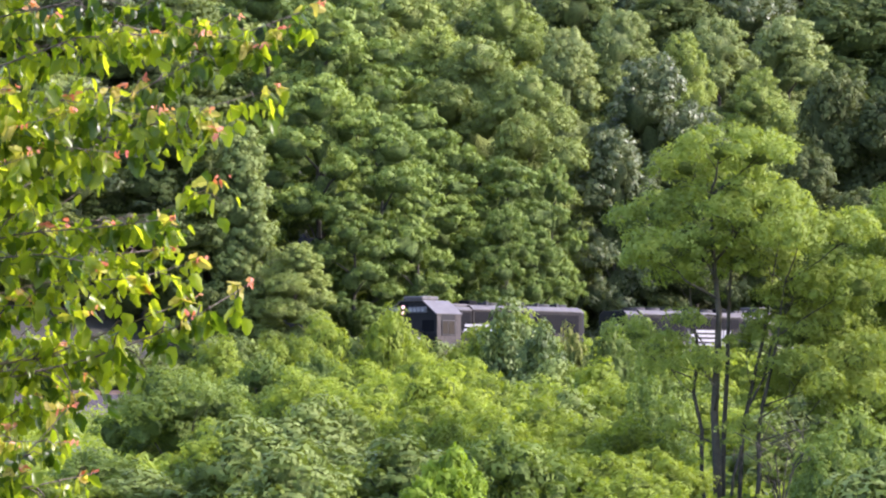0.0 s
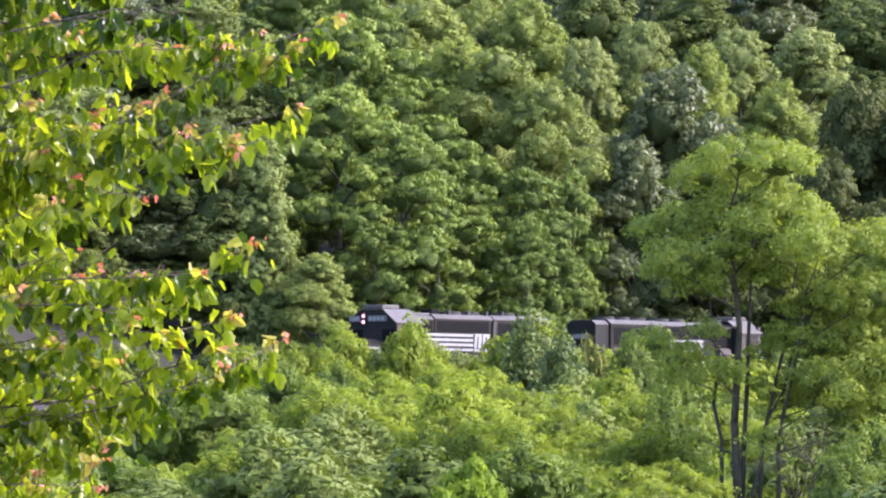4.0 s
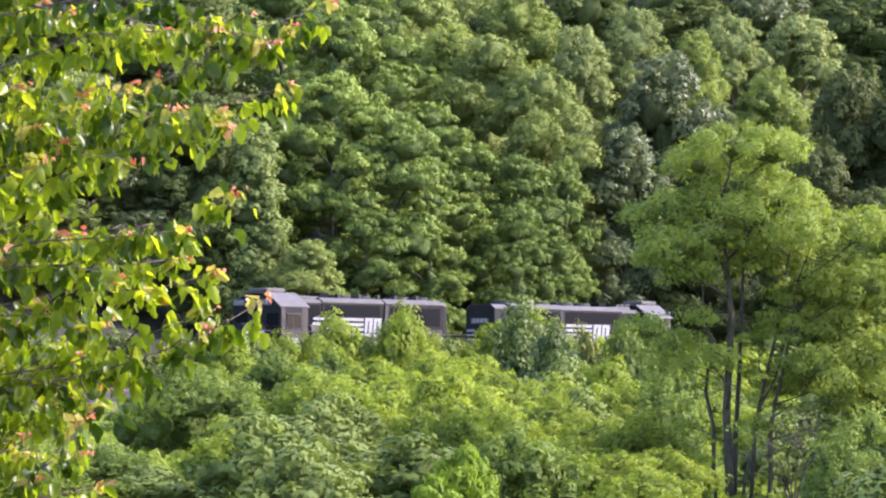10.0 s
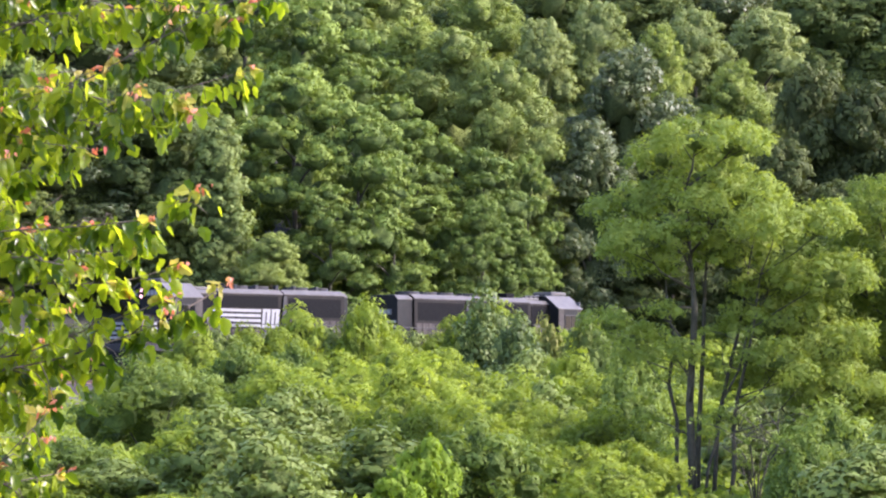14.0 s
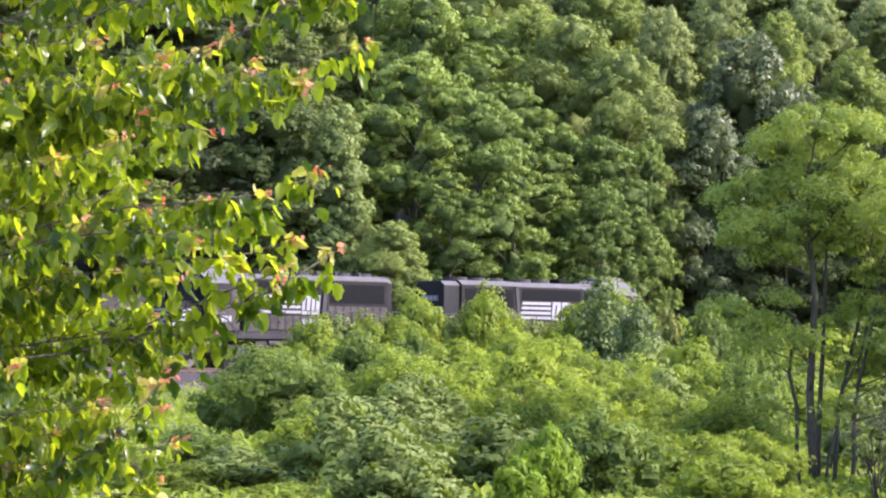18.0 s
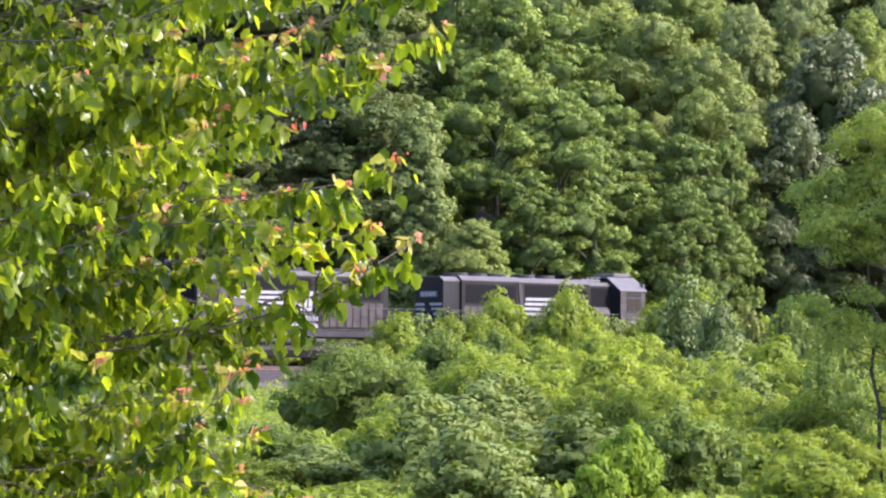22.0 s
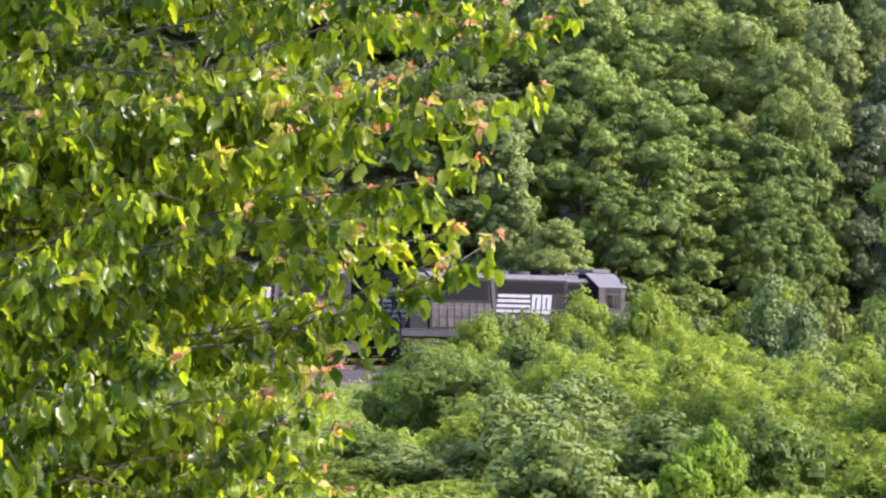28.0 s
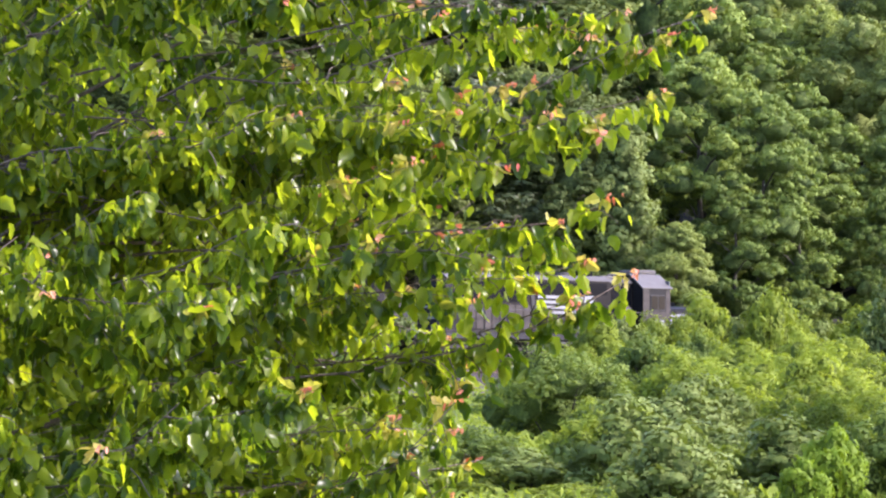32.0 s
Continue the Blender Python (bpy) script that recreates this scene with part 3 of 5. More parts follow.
SHRUBS = [
    shrub(41, "bright yellow-green bushy shrub in full sun", M_SHRUB, 3.6, 3.0, 0.13, 800),
    shrub(42, "rounded green shrub with feathery leaves", M_SHRUB, 3.0, 3.0, 0.13, 800, 0.4, 0.32),
    shrub(43, "grey-green sumac shrub with pale leaf undersides", M_SUMAC, 3.2, 2.8, 0.16, 620),
    shrub(44, "green rounded thicket shrub with fine leaves", M_THICKET, 3.4, 3.0, 0.13, 800),
    shrub(45, "vivid lime-green young shrub", M_LIME, 2.2, 2.4, 0.17, 900, 0.3, 0.3),
    shrub(46, "small rusty-tinged shrub beside the railway", M_RUST, 2.2, 2.2, 0.13, 1100, 0.3, 0.3),
    shrub(47, "dark green leafy shrub with a dense crown", M_OAK, 3.4, 3.0, 0.16, 600),
    shrub(48, "broad sunlit shrub with lobed yellow-green crown", M_SHRUB, 4.2, 3.2, 0.13, 800),
    shrub(49, "dark-hearted shrub with glossy grey-green leaves", M_GLOSSY, 3.0, 3.0, 0.15, 620, 0.5, 0.32),
    shrub(50, "great rounded green thicket, dark on its shaded flank", M_THICKET, 5.4, 4.6, 0.12, 800, 0.0, 0.4),
]
for i, s in enumerate(SHRUBS):
    s.matrix_basis = pose(70 + 6 * i, 150, ground_z(70 + 6 * i, 150))


def put_shrub(k, x, y, width, height, turn):
    base_w = (3.6, 3.0, 3.2, 3.4, 2.2, 2.2, 3.4, 4.2, 3.0, 5.4)[k]
    base_h = (3.0, 3.0, 2.8, 3.0, 2.4, 2.2, 3.0, 3.2, 3.0, 4.6)[k]
    return copy_thing(SHRUBS[k], pose(x, y, ground_z(x, y) - 0.1, 0, 0, turn) @ Matrix.Diagonal((width / base_w, width / base_w, height / base_h, 1)))


# kind, x, y, width, height of the top above the datum
NAMED_SHRUBS = [
    (9, -9.2, 150, 5.5, 3.6), (2, -4.9, 140, 3.8, 2.1), (7, -3.8, 152, 4.7, 2.8), (7, -5.9, 168, 4.5, 3.5),
    (7, -2.9, 164, 4.2, 3.3), (7, -0.9, 158, 4.5, 3.5), (0, 0.9, 166, 3.8, 3.5), (0, -1.0, 142, 3.8, 2.4), (0, 1.0, 140, 3.6, 2.1), (7, 2.5, 146, 3.7, 2.3),
    (0, 3.8, 140, 3.4, 1.9), (7, 4.9, 136, 3.7, 1.8), (0, 5.3, 128, 2.9, 1.0), (7, 2.6, 130, 3.3, 1.0), (0, 3.9, 126, 3.2, 0.9), (0, 0.9, 130, 3.2, 1.0),
    (4, -0.3, 114, 1.7, 1.1), (4, -1.0, 110, 1.3, 0.4), (3, 10.6, 128, 3.1, 1.9), (3, 10.9, 126, 3.4, 2.0), (3, 9.8, 122, 2.6, 1.2), (0, 4.4, 118, 3.2, 0.5),
    (0, -2.3, 128, 4.0, 0.7), (2, -3.8, 130, 3.7, 1.0), (7, -5.3, 124, 3.7, 0.6), (3, -10.2, 128, 3.5, 1.0), (3, -8.1, 190, 3.9, 4.5),
    (3, -6.3, 196, 3.2, 4.8), (1, -4.3, 188, 3.8, 4.2), (7, -1.8, 192, 3.9, 4.5), (0, 0.1, 198, 3.2, 4.7), (2, 3.5, 186, 3.8, 4.0), (1, 5.2, 180, 3.6, 4.1),
    (7, 3.2, 160, 3.7, 3.1), (1, 5.2, 156, 3.6, 3.0), (3, 6.1, 150, 3.0, 3.0), (8, 2.2, 216, 3.8, 7.1), (8, 3.6, 212, 3.2, 5.9), (5, 5.4, 222, 2.1, 6.1),
    (2, 7.1, 218, 3.2, 6.1), (3, 7.2, 170, 3.0, 4.6), (6, 11.7, 150, 4.1, 3.0),
    (2, -8.6, 122, 3.5, 0.4), (0, -10.6, 121, 3.5, 0.3), (0, -6.9, 117, 3.4, -0.3), (7, -12.6, 124, 3.5, 0.6), (0, -14.4, 122, 3.4, 0.4),
]
for i, (k, x, y, w, top_z) in enumerate(NAMED_SHRUBS):
    put_shrub(k, x, y, w, top_z - ground_z(x, y) + 0.1, 71 * i)
rng = np.random.default_rng(11)
for row in range(11):
    y0 = 112 + 9.5 * row
    for i in range(-13, 8):
        x = i * 3.6 + rng.uniform(-1, 1) + 1.8 * (row % 2)
        y = y0 + rng.uniform(-3, 3)
        q = beyond(x, y)
        if not -0.19 * y < x < 0.075 * y + 6 or q > -8:
            continue
        if (-0.105 * y < x < -0.056 * y and q > -36) or -0.097 * y < x < -0.055 * y:
            continue
        if (-2.2 < x < 4.6 and y < 121) or (5.6 < x < 9.8 and y < 136):
            continue
        if min(math.hypot(x - n[1], 0.6 * (y - n[2])) - 0.4 * n[3] for n in NAMED_SHRUBS) < 0.7:
            continue
        k = int(rng.choice([0, 7, 7, 1, 3, 2], 1)[0])
        put_shrub(k, x, y, rng.uniform(2.8, 4.0), rng.uniform(2.0, 2.8), rng.uniform(0, 360))
# a hedge of shrubs along the near shoulder of the track: way along, way out, height of the top above the datum, width
HEDGE = [
    (18.9, 5.5, 3.71, 3.0), (17.1, 5.5, 4.41, 2.8), (15.2, 5.5, 5.63, 3.2), (13.3, 5.5, 5.41, 2.7), (11.7, 5.5, 5.81, 2.8), (9.9, 5.5, 5.96, 2.8),
    (7.9, 5.5, 6.8, 2.7), (6.0, 5.5, 5.55, 2.7), (4.8, 5.5, 5.79, 2.4), (5.5, 7.5, 7.14, 2.8), (1.6, 5.5, 6.24, 2.7), (-0.2, 5.5, 5.44, 2.4),
    (-2.0, 5.5, 5.55, 2.8), (-3.9, 5.5, 6.69, 3.1), (-3.6, 7.5, 7.23, 3.8), (-8.4, 5.5, 6.4, 3.2), (-10.3, 5.5, 5.95, 2.9), (-12.3, 5.5, 6.15, 2.9),
    (-14.5, 5.5, 6.42, 3.3), (-17.0, 5.5, 6.75, 3.3), (-19.4, 5.5, 5.86, 3.3), (-22.0, 5.5, 5.88, 3.4), (-25.1, 5.5, 5.94, 3.8), (-27.6, 5.5, 6.1, 3.8),
    (-30.2, 5.5, 5.89, 3.8), (-32.7, 5.5, 6.16, 3.8), (-35.0, 5.5, 5.95, 3.8), (-37.5, 5.5, 5.83, 3.8), (-39.8, 5.5, 6.0, 3.8),
]
for i, (s, q, top_z, w) in enumerate(HEDGE):
    c, a = line(s)
    x, y = c.x + q * math.cos(a), c.y - q * math.sin(a)
    put_shrub((1, 0, 1, 2)[i % 4] if q < 7 else (1 if s > -8 else 2), x, y, w * 1.2, top_z - ground_z(x, y) + 0.1, 67 * i)
# undergrowth at the foot of the wood, beyond the track
for i in range(36):
    s = -42 + 2.8 * i + rng.uniform(-0.6, 0.6)
    c, a = line(s)
    q = rng.uniform(6.0, 9.5)
    k = int(rng.choice([1, 6, 6, 8], 1)[0]) if s > 0 else 6
    ob = put_shrub(k, c.x - q * math.cos(a), c.y + q * math.sin(a), rng.uniform(2.8, 4.0), rng.uniform(2.0, 3.6), rng.uniform(0, 360))
    tagged(ob, "leafy undergrowth shrub at the wood's edge beyond the track")

# weeds and low growth between the shrubs and on the near shoulder of the track
rng = np.random.default_rng(17)
spots = []
while len(spots) < 80000:
    y = 100 + 125 * rng.random()
    x = rng.uniform(-0.19, 0.12) * y
    q = beyond(x, y)
    if q < -2.2 - 0.9 * rng.random() and not (q > -9 and x < -0.066 * y and rng.random() < 0.85):
        spots.append((x, y, ground_z(x, y) + rng.random() ** 2 * (0.75 if q > -12 else 0.5)))
spots = np.array(spots)
weeds = link("ground_cover", leaf_cloud("ground_cover", spots, rng.normal(size=(len(spots), 3)) * 0.5 + np.array((0.1, -0.25, 0.6)), 0.22 + 0.25 * rng.random(len(spots)), rng, aspect=0.4), M_SHRUB[0], None)
tagged(weeds, "low grass and weeds between the shrubs", "weeds", kind="stuff")


def locust(seed, label, x, y, stems, crown):
    """An airy tree: several leaning stems, forked limbs and flat tufts of small leaves. crown: x, height above the datum, half-width and half-height of each lobe."""
    rng = np.random.default_rng(seed)
    top = new("locust_tree")
    tagged(top, label, "tree", "locust trees below the railway")
    gz = ground_z(x, y)
    top.matrix_basis = pose(x, y, gz)
    spine = []
    for foot_x, foot_y, lean_x, lean_y, head, r in stems:
        pts = [Vector((foot_x, foot_y, -0.6))]
        for f in (0.15, 0.3, 0.45, 0.6, 0.75, 0.88, 1.0):
            pts.append(Vector((foot_x + lean_x * f ** 1.3, foot_y + lean_y * f ** 1.3, (head - gz) * f)) + Vector(rng.normal(size=3)) * 0.06)
        bm = bmesh.new()
        tube(bm, pts, [r * g for g in (1.1, 0.98, 0.9, 0.8, 0.68, 0.5, 0.32, 0.08)], 9)
        part("trunk", bm, M_BARK, top, smooth=True)
        for p, q in zip(pts[1:], pts[2:]):
            spine += [(p.lerp(q, g), r) for g in (0.0, 0.33, 0.66)]
    lobes = []
    for i, (lx, lz, wide, high) in enumerate(crown):
        c = Vector((lx, rng.uniform(-1.6, 1.6), lz - gz))
        lobes.append((*c, wide, high))
        p, w = min(spine, key=lambda s: (s[0] - c).length + 1.6 * abs(s[0].z - c.z + 1.3))
        bm = bmesh.new()
        mid = p.lerp(c, 0.5) + Vector(rng.normal(size=3)) * 0.15 - Vector((0, 0, 0.15))
        tube(bm, [p, p.lerp(mid, 0.5), mid, c], [w * 0.4, w * 0.32, w * 0.24, w * 0.08], 6)
        for g in range(4):
            o = Vector((rng.normal() * wide * 0.5, rng.normal() * wide * 0.5, rng.uniform(-0.2, 0.7) * high))
            tube(bm, [mid.lerp(c, 0.3 + 0.2 * g), mid.lerp(c, 0.6 + 0.1 * g) + o * 0.5, c + o], [w * 0.15, w * 0.1, w * 0.03], 5)
        part("limb", bm, M_BARK, top, smooth=True)
        for g in range(2):
            o = Vector((rng.normal() * 0.5, rng.uniform(-1.5, 1.5), rng.normal() * 0.3))
            k = rng.uniform(0.35, 0.65)
            lobes.append((*(c + o), wide * k, high * k))
    clumps = tufts(rng, lobes, 0.40, 1.15, -0.5, 0.78)
    for n in range(46):
        p, w = spine[int(rng.integers(len(spine)))]
        if not 1.6 < p.z < 8.0:
            continue
        q = p + Vector((rng.normal() * 0.8, rng.normal() * 0.7, rng.uniform(-0.15, 0.6)))
        bm = bmesh.new()
        tube(bm, [p, p.lerp(q, 0.5) + Vector((0, 0, 0.08)), q], [w * 0.2, w * 0.14, w * 0.05], 5)
        part("side_shoot", bm, M_BARK, top, smooth=True)
        r = rng.uniform(0.2, 0.42)
        clumps += [(q.x, q.y, q.z, r, r * 0.6), (q.x + rng.normal() * 0.3, q.y + rng.normal() * 0.3, q.z - 0.1, r * 0.7, r * 0.4)]
    c, n, s, ways = clump_leaves(rng, clumps, 820, 0.12, up=0.25, thick=0.45, jitter=0.35, rough=0.12)
    me = leaf_cloud("crown", c, n, s, rng, aspect=0.55, soft=massed(ways, c, (1.2, 0, 6.5), (1, 1, 1), 0.35), softness=0.65)
    tagged(link("crown", me, M_LOCUST[0], top), kind="stuff")
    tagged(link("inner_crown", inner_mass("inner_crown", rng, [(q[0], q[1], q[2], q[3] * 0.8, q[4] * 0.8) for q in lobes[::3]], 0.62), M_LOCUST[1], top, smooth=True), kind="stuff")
    return top


# lobes of the great crown
CROWN = [
    (0.03, 9.54, 1.13, 0.55), (1.20, 9.38, 0.89, 0.58), (-0.75, 9.13, 0.89, 0.49), (0.52, 8.57, 1.22, 0.62), (-1.51, 7.76, 1.13, 0.55), (-0.45, 7.97, 1.13, 0.58),
    (0.76, 7.59, 1.22, 0.65), (1.65, 7.97, 0.89, 0.52), (2.30, 7.11, 1.13, 0.62), (-2.27, 7.51, 0.73, 0.39), (-1.59, 6.62, 1.07, 0.42), (-0.45, 6.95, 0.65, 0.36),
    (1.41, 6.54, 1.05, 0.55), (2.87, 6.22, 1.22, 0.65), (3.84, 5.57, 1.13, 0.65), (2.30, 5.49, 0.94, 0.52), (-1.18, 5.89, 0.65, 0.29), (2.04, 4.27, 1.01, 0.71),
    (3.27, 4.51, 1.13, 0.65), (-1.67, 3.91, 0.84, 0.29), (0.68, 6.38, 0.65, 0.36), (2.46, 3.22, 0.81, 0.49), (-2.40, 4.30, 0.58, 0.23), (-0.58, 3.38, 0.55, 0.23),
    (4.00, 3.62, 1.05, 0.55), (0.84, 4.03, 0.42, 0.23), (3.60, 7.03, 0.81, 0.49), (3.27, 2.81, 0.89, 0.45), (4.25, 2.49, 0.97, 0.49), (-0.94, 4.68, 0.49, 0.21),
    (1.49, 2.65, 0.55, 0.29),
]
locust(61, "tall airy locust tree with several slender trunks", 7.32, 132, [
    (0.0, 0.0, -0.25, 0.0, 8.6, 0.13), (-0.35, 0.3, -0.5, 0.5, 7.0, 0.065), (0.55, 0.1, 1.3, 0.2, 7.2, 0.07), (0.95, -0.2, 1.0, -0.4, 6.0, 0.07), (0.12, 0.4, 0.5, 0.6, 8.2, 0.08), (0.25, -0.3, 2.0, 0.3, 5.6, 0.05)], CROWN)
# seen only at its left edge; crown enlarged out of view for shade
locust(62, "smaller locust tree with fresh green leaves", 13.23, 134, [(0, 0, 0.2, 0, 7.4, 0.15), (0.4, 0, 1.0, 0.4, 6.4, 0.11)],
       [(math.cos(2.2 * i) * (2.4 - 0.07 * i), -0.4 + 0.38 * i, 1.4 - 0.025 * i, 0.7) for i in range(24)])



def open_shrub(seed, x, y, height, spread):
    """A straggling shrub: arching bare stems with side twigs and thin leaf tufts."""
    rng = np.random.default_rng(seed)
    top = new("open_shrub")
    tagged(top, "straggling shrub with arching bare brown stems and sparse leaves", "shrub", "shrubs below the railway")
    top.matrix_basis = pose(x, y, ground_z(x, y))
    clumps = []
    for k in range(6):
        a = 1.05 * k + rng.uniform(-0.3, 0.3)
        out, h = Vector((math.cos(a), 0.7 * math.sin(a), 0)) * spread * rng.uniform(0.5, 1.0), height * rng.uniform(0.75, 1.05)
        pts = [Vector((0, 0, -0.2)), out * 0.15 + Vector((0, 0, h * 0.45)), out * 0.45 + Vector((0, 0, h * 0.85)), out * 0.8 + Vector((0, 0, h)), out * 1.1 + Vector((0, 0, h * 0.88))]
        bm = bmesh.new()
        tube(bm, pts, [0.03, 0.025, 0.018, 0.012, 0.005], 6)
        for g in range(7):
            i = int(rng.integers(1, 4))
            p = pts[i].lerp(pts[i + 1], rng.random())
            q = p + Vector((rng.normal() * 0.45, rng.normal() * 0.4, rng.uniform(0.0, 0.55)))
            tube(bm, [p, p.lerp(q, 0.5) + Vector((0, 0, 0.06)), q], [0.014, 0.010, 0.004], 5)
            if g < 4:
                r = rng.uniform(0.12, 0.24)
                clumps.append((*q, r, r * 0.7))
        part("stem", bm, M_BARK, top, smooth=True)
    c, n, s, ways = clump_leaves(rng, clumps, 700, 0.11, up=0.3, thick=0.5, jitter=0.4)
    tagged(link("foliage", leaf_cloud("foliage", c, n, s, rng, aspect=0.55, soft=ways, softness=0.5), M_THICKET[0], top), kind="stuff")


open_shrub(71, 9.80, 128, 2.9, 1.9)
open_shrub(72, 8.57, 124, 2.4, 1.6)

# ---- locomotives ----


def lettering(name, parent, x0, x1, z0, z1, y, side, count, mat):
    """A row of plain upright blocks in place of letters."""
    bm = bmesh.new()
    w = (x1 - x0) / count
    for i in range(count):
        box(bm, x0 + w * i + 0.08 * w, x0 + w * (i + 1) - 0.12 * w, *sorted((side * y, side * (y + 0.006))), z0, z1)
    return part(name, bm, mat, parent)


def locomotive(lead):
    # the leading unit is a shorter four-axle type, the other a long six-axle type
    tail = -6.15 if lead else -7.54          # rear end of the long hood
    rad = -5.8 if lead else -6.31            # rear end of the radiator section
    joint = -1.3 if lead else -1.94          # between the radiator and the engine section
    back = -7.6 if lead else -8.7            # rear end of the frame
    axles = (-1.35, 1.35) if lead else (-1.7, 0, 1.7)
    trucks = (-4.1, 6.4) if lead else (-5.2, 6.2)
    # as read from the side: where the stripes begin, and where the mark after them begins and ends
    band, mark0, mark1 = (-4.3, -0.3, 1.0) if lead else (-1.75, 0.8, 2.3)
    loco = new("locomotive")
    tagged(loco, "black diesel road locomotive with white stripes, " + ("cab leading, headlights lit" if lead else "coupled behind, cab trailing"), "locomotive", "coupled locomotives")
    bm = bmesh.new()
    box(bm, back, 9.9, -1.5, 1.5, 1.36, 1.70, 0.03)
    part("frame", bm, M_DUSTY, loco)
    for side in (-1, 1):
        bm = bmesh.new()
        box(bm, back + 0.1, 9.8, *sorted((side * 0.99, side * 1.53)), 1.704, 1.745, 0.01)
        part("walkway", bm, M_DUST, loco, "dusty grey walkway along the hood")
    bm = bmesh.new()
    prism(bm, [(-1.35, 0.75), (-1.1, 0.42), (1.1, 0.42), (1.35, 0.75), (1.35, 1.25), (-1.35, 1.25)], -1.5 if lead else -2.6, 3.8)
    part("fuel_tank", bm, M_UNDER, loco)
    for side in (-1, 1):
        bm = bmesh.new()
        rod(bm, (-1.4, side * 1.32, 1.15), (3.0, side * 1.32, 1.15), 0.17, 10)
        part("air_reservoir", bm, M_DUSTY, loco)
    # trucks
    for cx in trucks:
        truck = new("truck")
        truck.parent = loco
        truck.location = (cx, 0, 0)
        for side in (-1, 1):
            bm = bmesh.new()
            prism(bm, [(-2.5, 0.95), (-2.3, 0.6), (-1.2, 0.55), (-0.85, 0.75), (0.85, 0.75), (1.2, 0.55), (2.3, 0.6), (2.5, 0.95), (2.0, 1.12), (-2.0, 1.12)], side * 0.98, side * 1.16, "y")
            for ax in axles:
                box(bm, ax - 0.2, ax + 0.2, *sorted((side * 1.16, side * 1.26)), 0.38, 0.78, 0.03)
            part("side_frame", bm, M_UNDER, truck)
        for ax in axles:
            bm = bmesh.new()
            rod(bm, (0, -0.95, 0), (0, 0.95, 0), 0.09, 8)
            for side in (-1, 1):
                rod(bm, (0, side * 0.70, 0), (0, side * 0.83, 0), 0.51, 20)
                rod(bm, (0, side * 0.68, 0), (0, side * 0.70, 0), 0.54, 20)
                box(bm, -0.05, 0.05, *sorted((side * 0.83, side * 0.86)), -0.4, 0.4)
            w = part("wheelset", bm, M_STEEL, truck)
            w.location = (ax, 0, 0.51)
    # long hood: radiator section, engine section with brake blister, intake section
    def hood(name, x0, x1, half, topz, chamfer, mat):
        bm = bmesh.new()
        prism(bm, [(-half, 1.70), (half, 1.70), (half, topz - chamfer), (half - chamfer * 1.25, topz), (-half + chamfer * 1.25, topz), (-half, topz - chamfer)], x0, x1)
        bmesh.ops.bevel(bm, geom=bm.edges[:], offset=0.02, segments=1, affect="EDGES")
        ob = part(name, bm, mat, loco)
        # top and sloping shoulders: black roof overlaid in grey for sun and sky sheen
        bm = bmesh.new()
        e = 0.012
        w, h = half - chamfer * 1.25, topz - chamfer
        prism(bm, [(-half - e, h - 0.03), (-half - e, h + e), (-w - e, topz + e), (w + e, topz + e), (half + e, h + e), (half + e, h - 0.03), (half, h), (w, topz), (-w, topz), (-half, h)], x0 + 0.015, x1 - 0.015)
        part("roof_cap", bm, M_ROOF, ob)
        return ob
    end_hood = hood("end_hood", tail, rad, 0.92, 4.40, 0.20, M_BLACK)
    radiator = hood("radiator_section", rad, joint, 1.02, 4.46, 0.21, M_FADED)
    engine = hood("engine_section", joint, 3.4, 0.98, 4.44, 0.21, M_FADED)
    intake = hood("intake_section", 3.4, 5.08, 0.94, 4.34, 0.16, M_FADED)
    for side in (-1, 1):
        bm = bmesh.new()
        box(bm, rad + 0.3, joint - 0.35, *sorted((side * 1.02, side * 1.035)), 3.15, 4.05)
        part("radiator_screen", bm, M_DARK, loco)
        bm = bmesh.new()
        prism(bm, [(joint, 2.5), (joint + 0.25, 2.5), (joint + 0.05, 4.16), (joint - 0.2, 4.16)], side * 1.0, side * 1.06, "y")
        part("radiator_post", bm, M_DUSTY, loco)
        bm = bmesh.new()
        box(bm, joint + 0.4, 3.2, *sorted((side * 0.98, side * 0.995)), 3.56, 4.1)
        part("brake_grid_screen", bm, M_DARK, loco)
        bm = bmesh.new()
        box(bm, 3.55, 4.9, *sorted((side * 0.94, side * 0.955)), 3.1, 4.05)
        part("intake_screen", bm, M_DARK, loco)
        for i in range(int((3.3 - joint) / 0.52)):
            bm = bmesh.new()
            x = joint + 0.15 + 0.52 * i
            box(bm, x, x + 0.46, *sorted((side * 0.98, side * 1.0)), 1.85, 2.5, 0.008)
            door = part("engine_door", bm, M_DUST, loco)
            bm = bmesh.new()
            box(bm, x + 0.36, x + 0.39, *sorted((side * 1.0, side * 1.03)), 2.1, 2.22)
            part("latch", bm, M_DUSTY, door)
        for i in range(int((joint - 0.1 - rad) / 0.52)):
            bm = bmesh.new()
            x = rad + 0.15 + 0.52 * i
            box(bm, x, x + 0.46, *sorted((side * 1.02, side * 1.04)), 1.85, 3.0, 0.008)
            part("engine_door", bm, M_DUST, loco)
        # white stripes and the plain shapes that stand for the road's mark
        def mark(points):
            # shapes drawn as read from that side
            return [(side * -x, z) for x, z in points]
        for i in range(4):
            bm = bmesh.new()
            z = 2.62 + 0.24 * i
            prism(bm, mark([(band + 0.06 * i, z), (mark0 - 0.06, z), (mark0 - 0.06, z + 0.14), (band + 0.06 + 0.06 * i, z + 0.14)]), side * 1.002, side * 1.01, "y")
            part("white_stripe", bm, M_WHITE, loco)
        wide = (mark1 - mark0) / 2
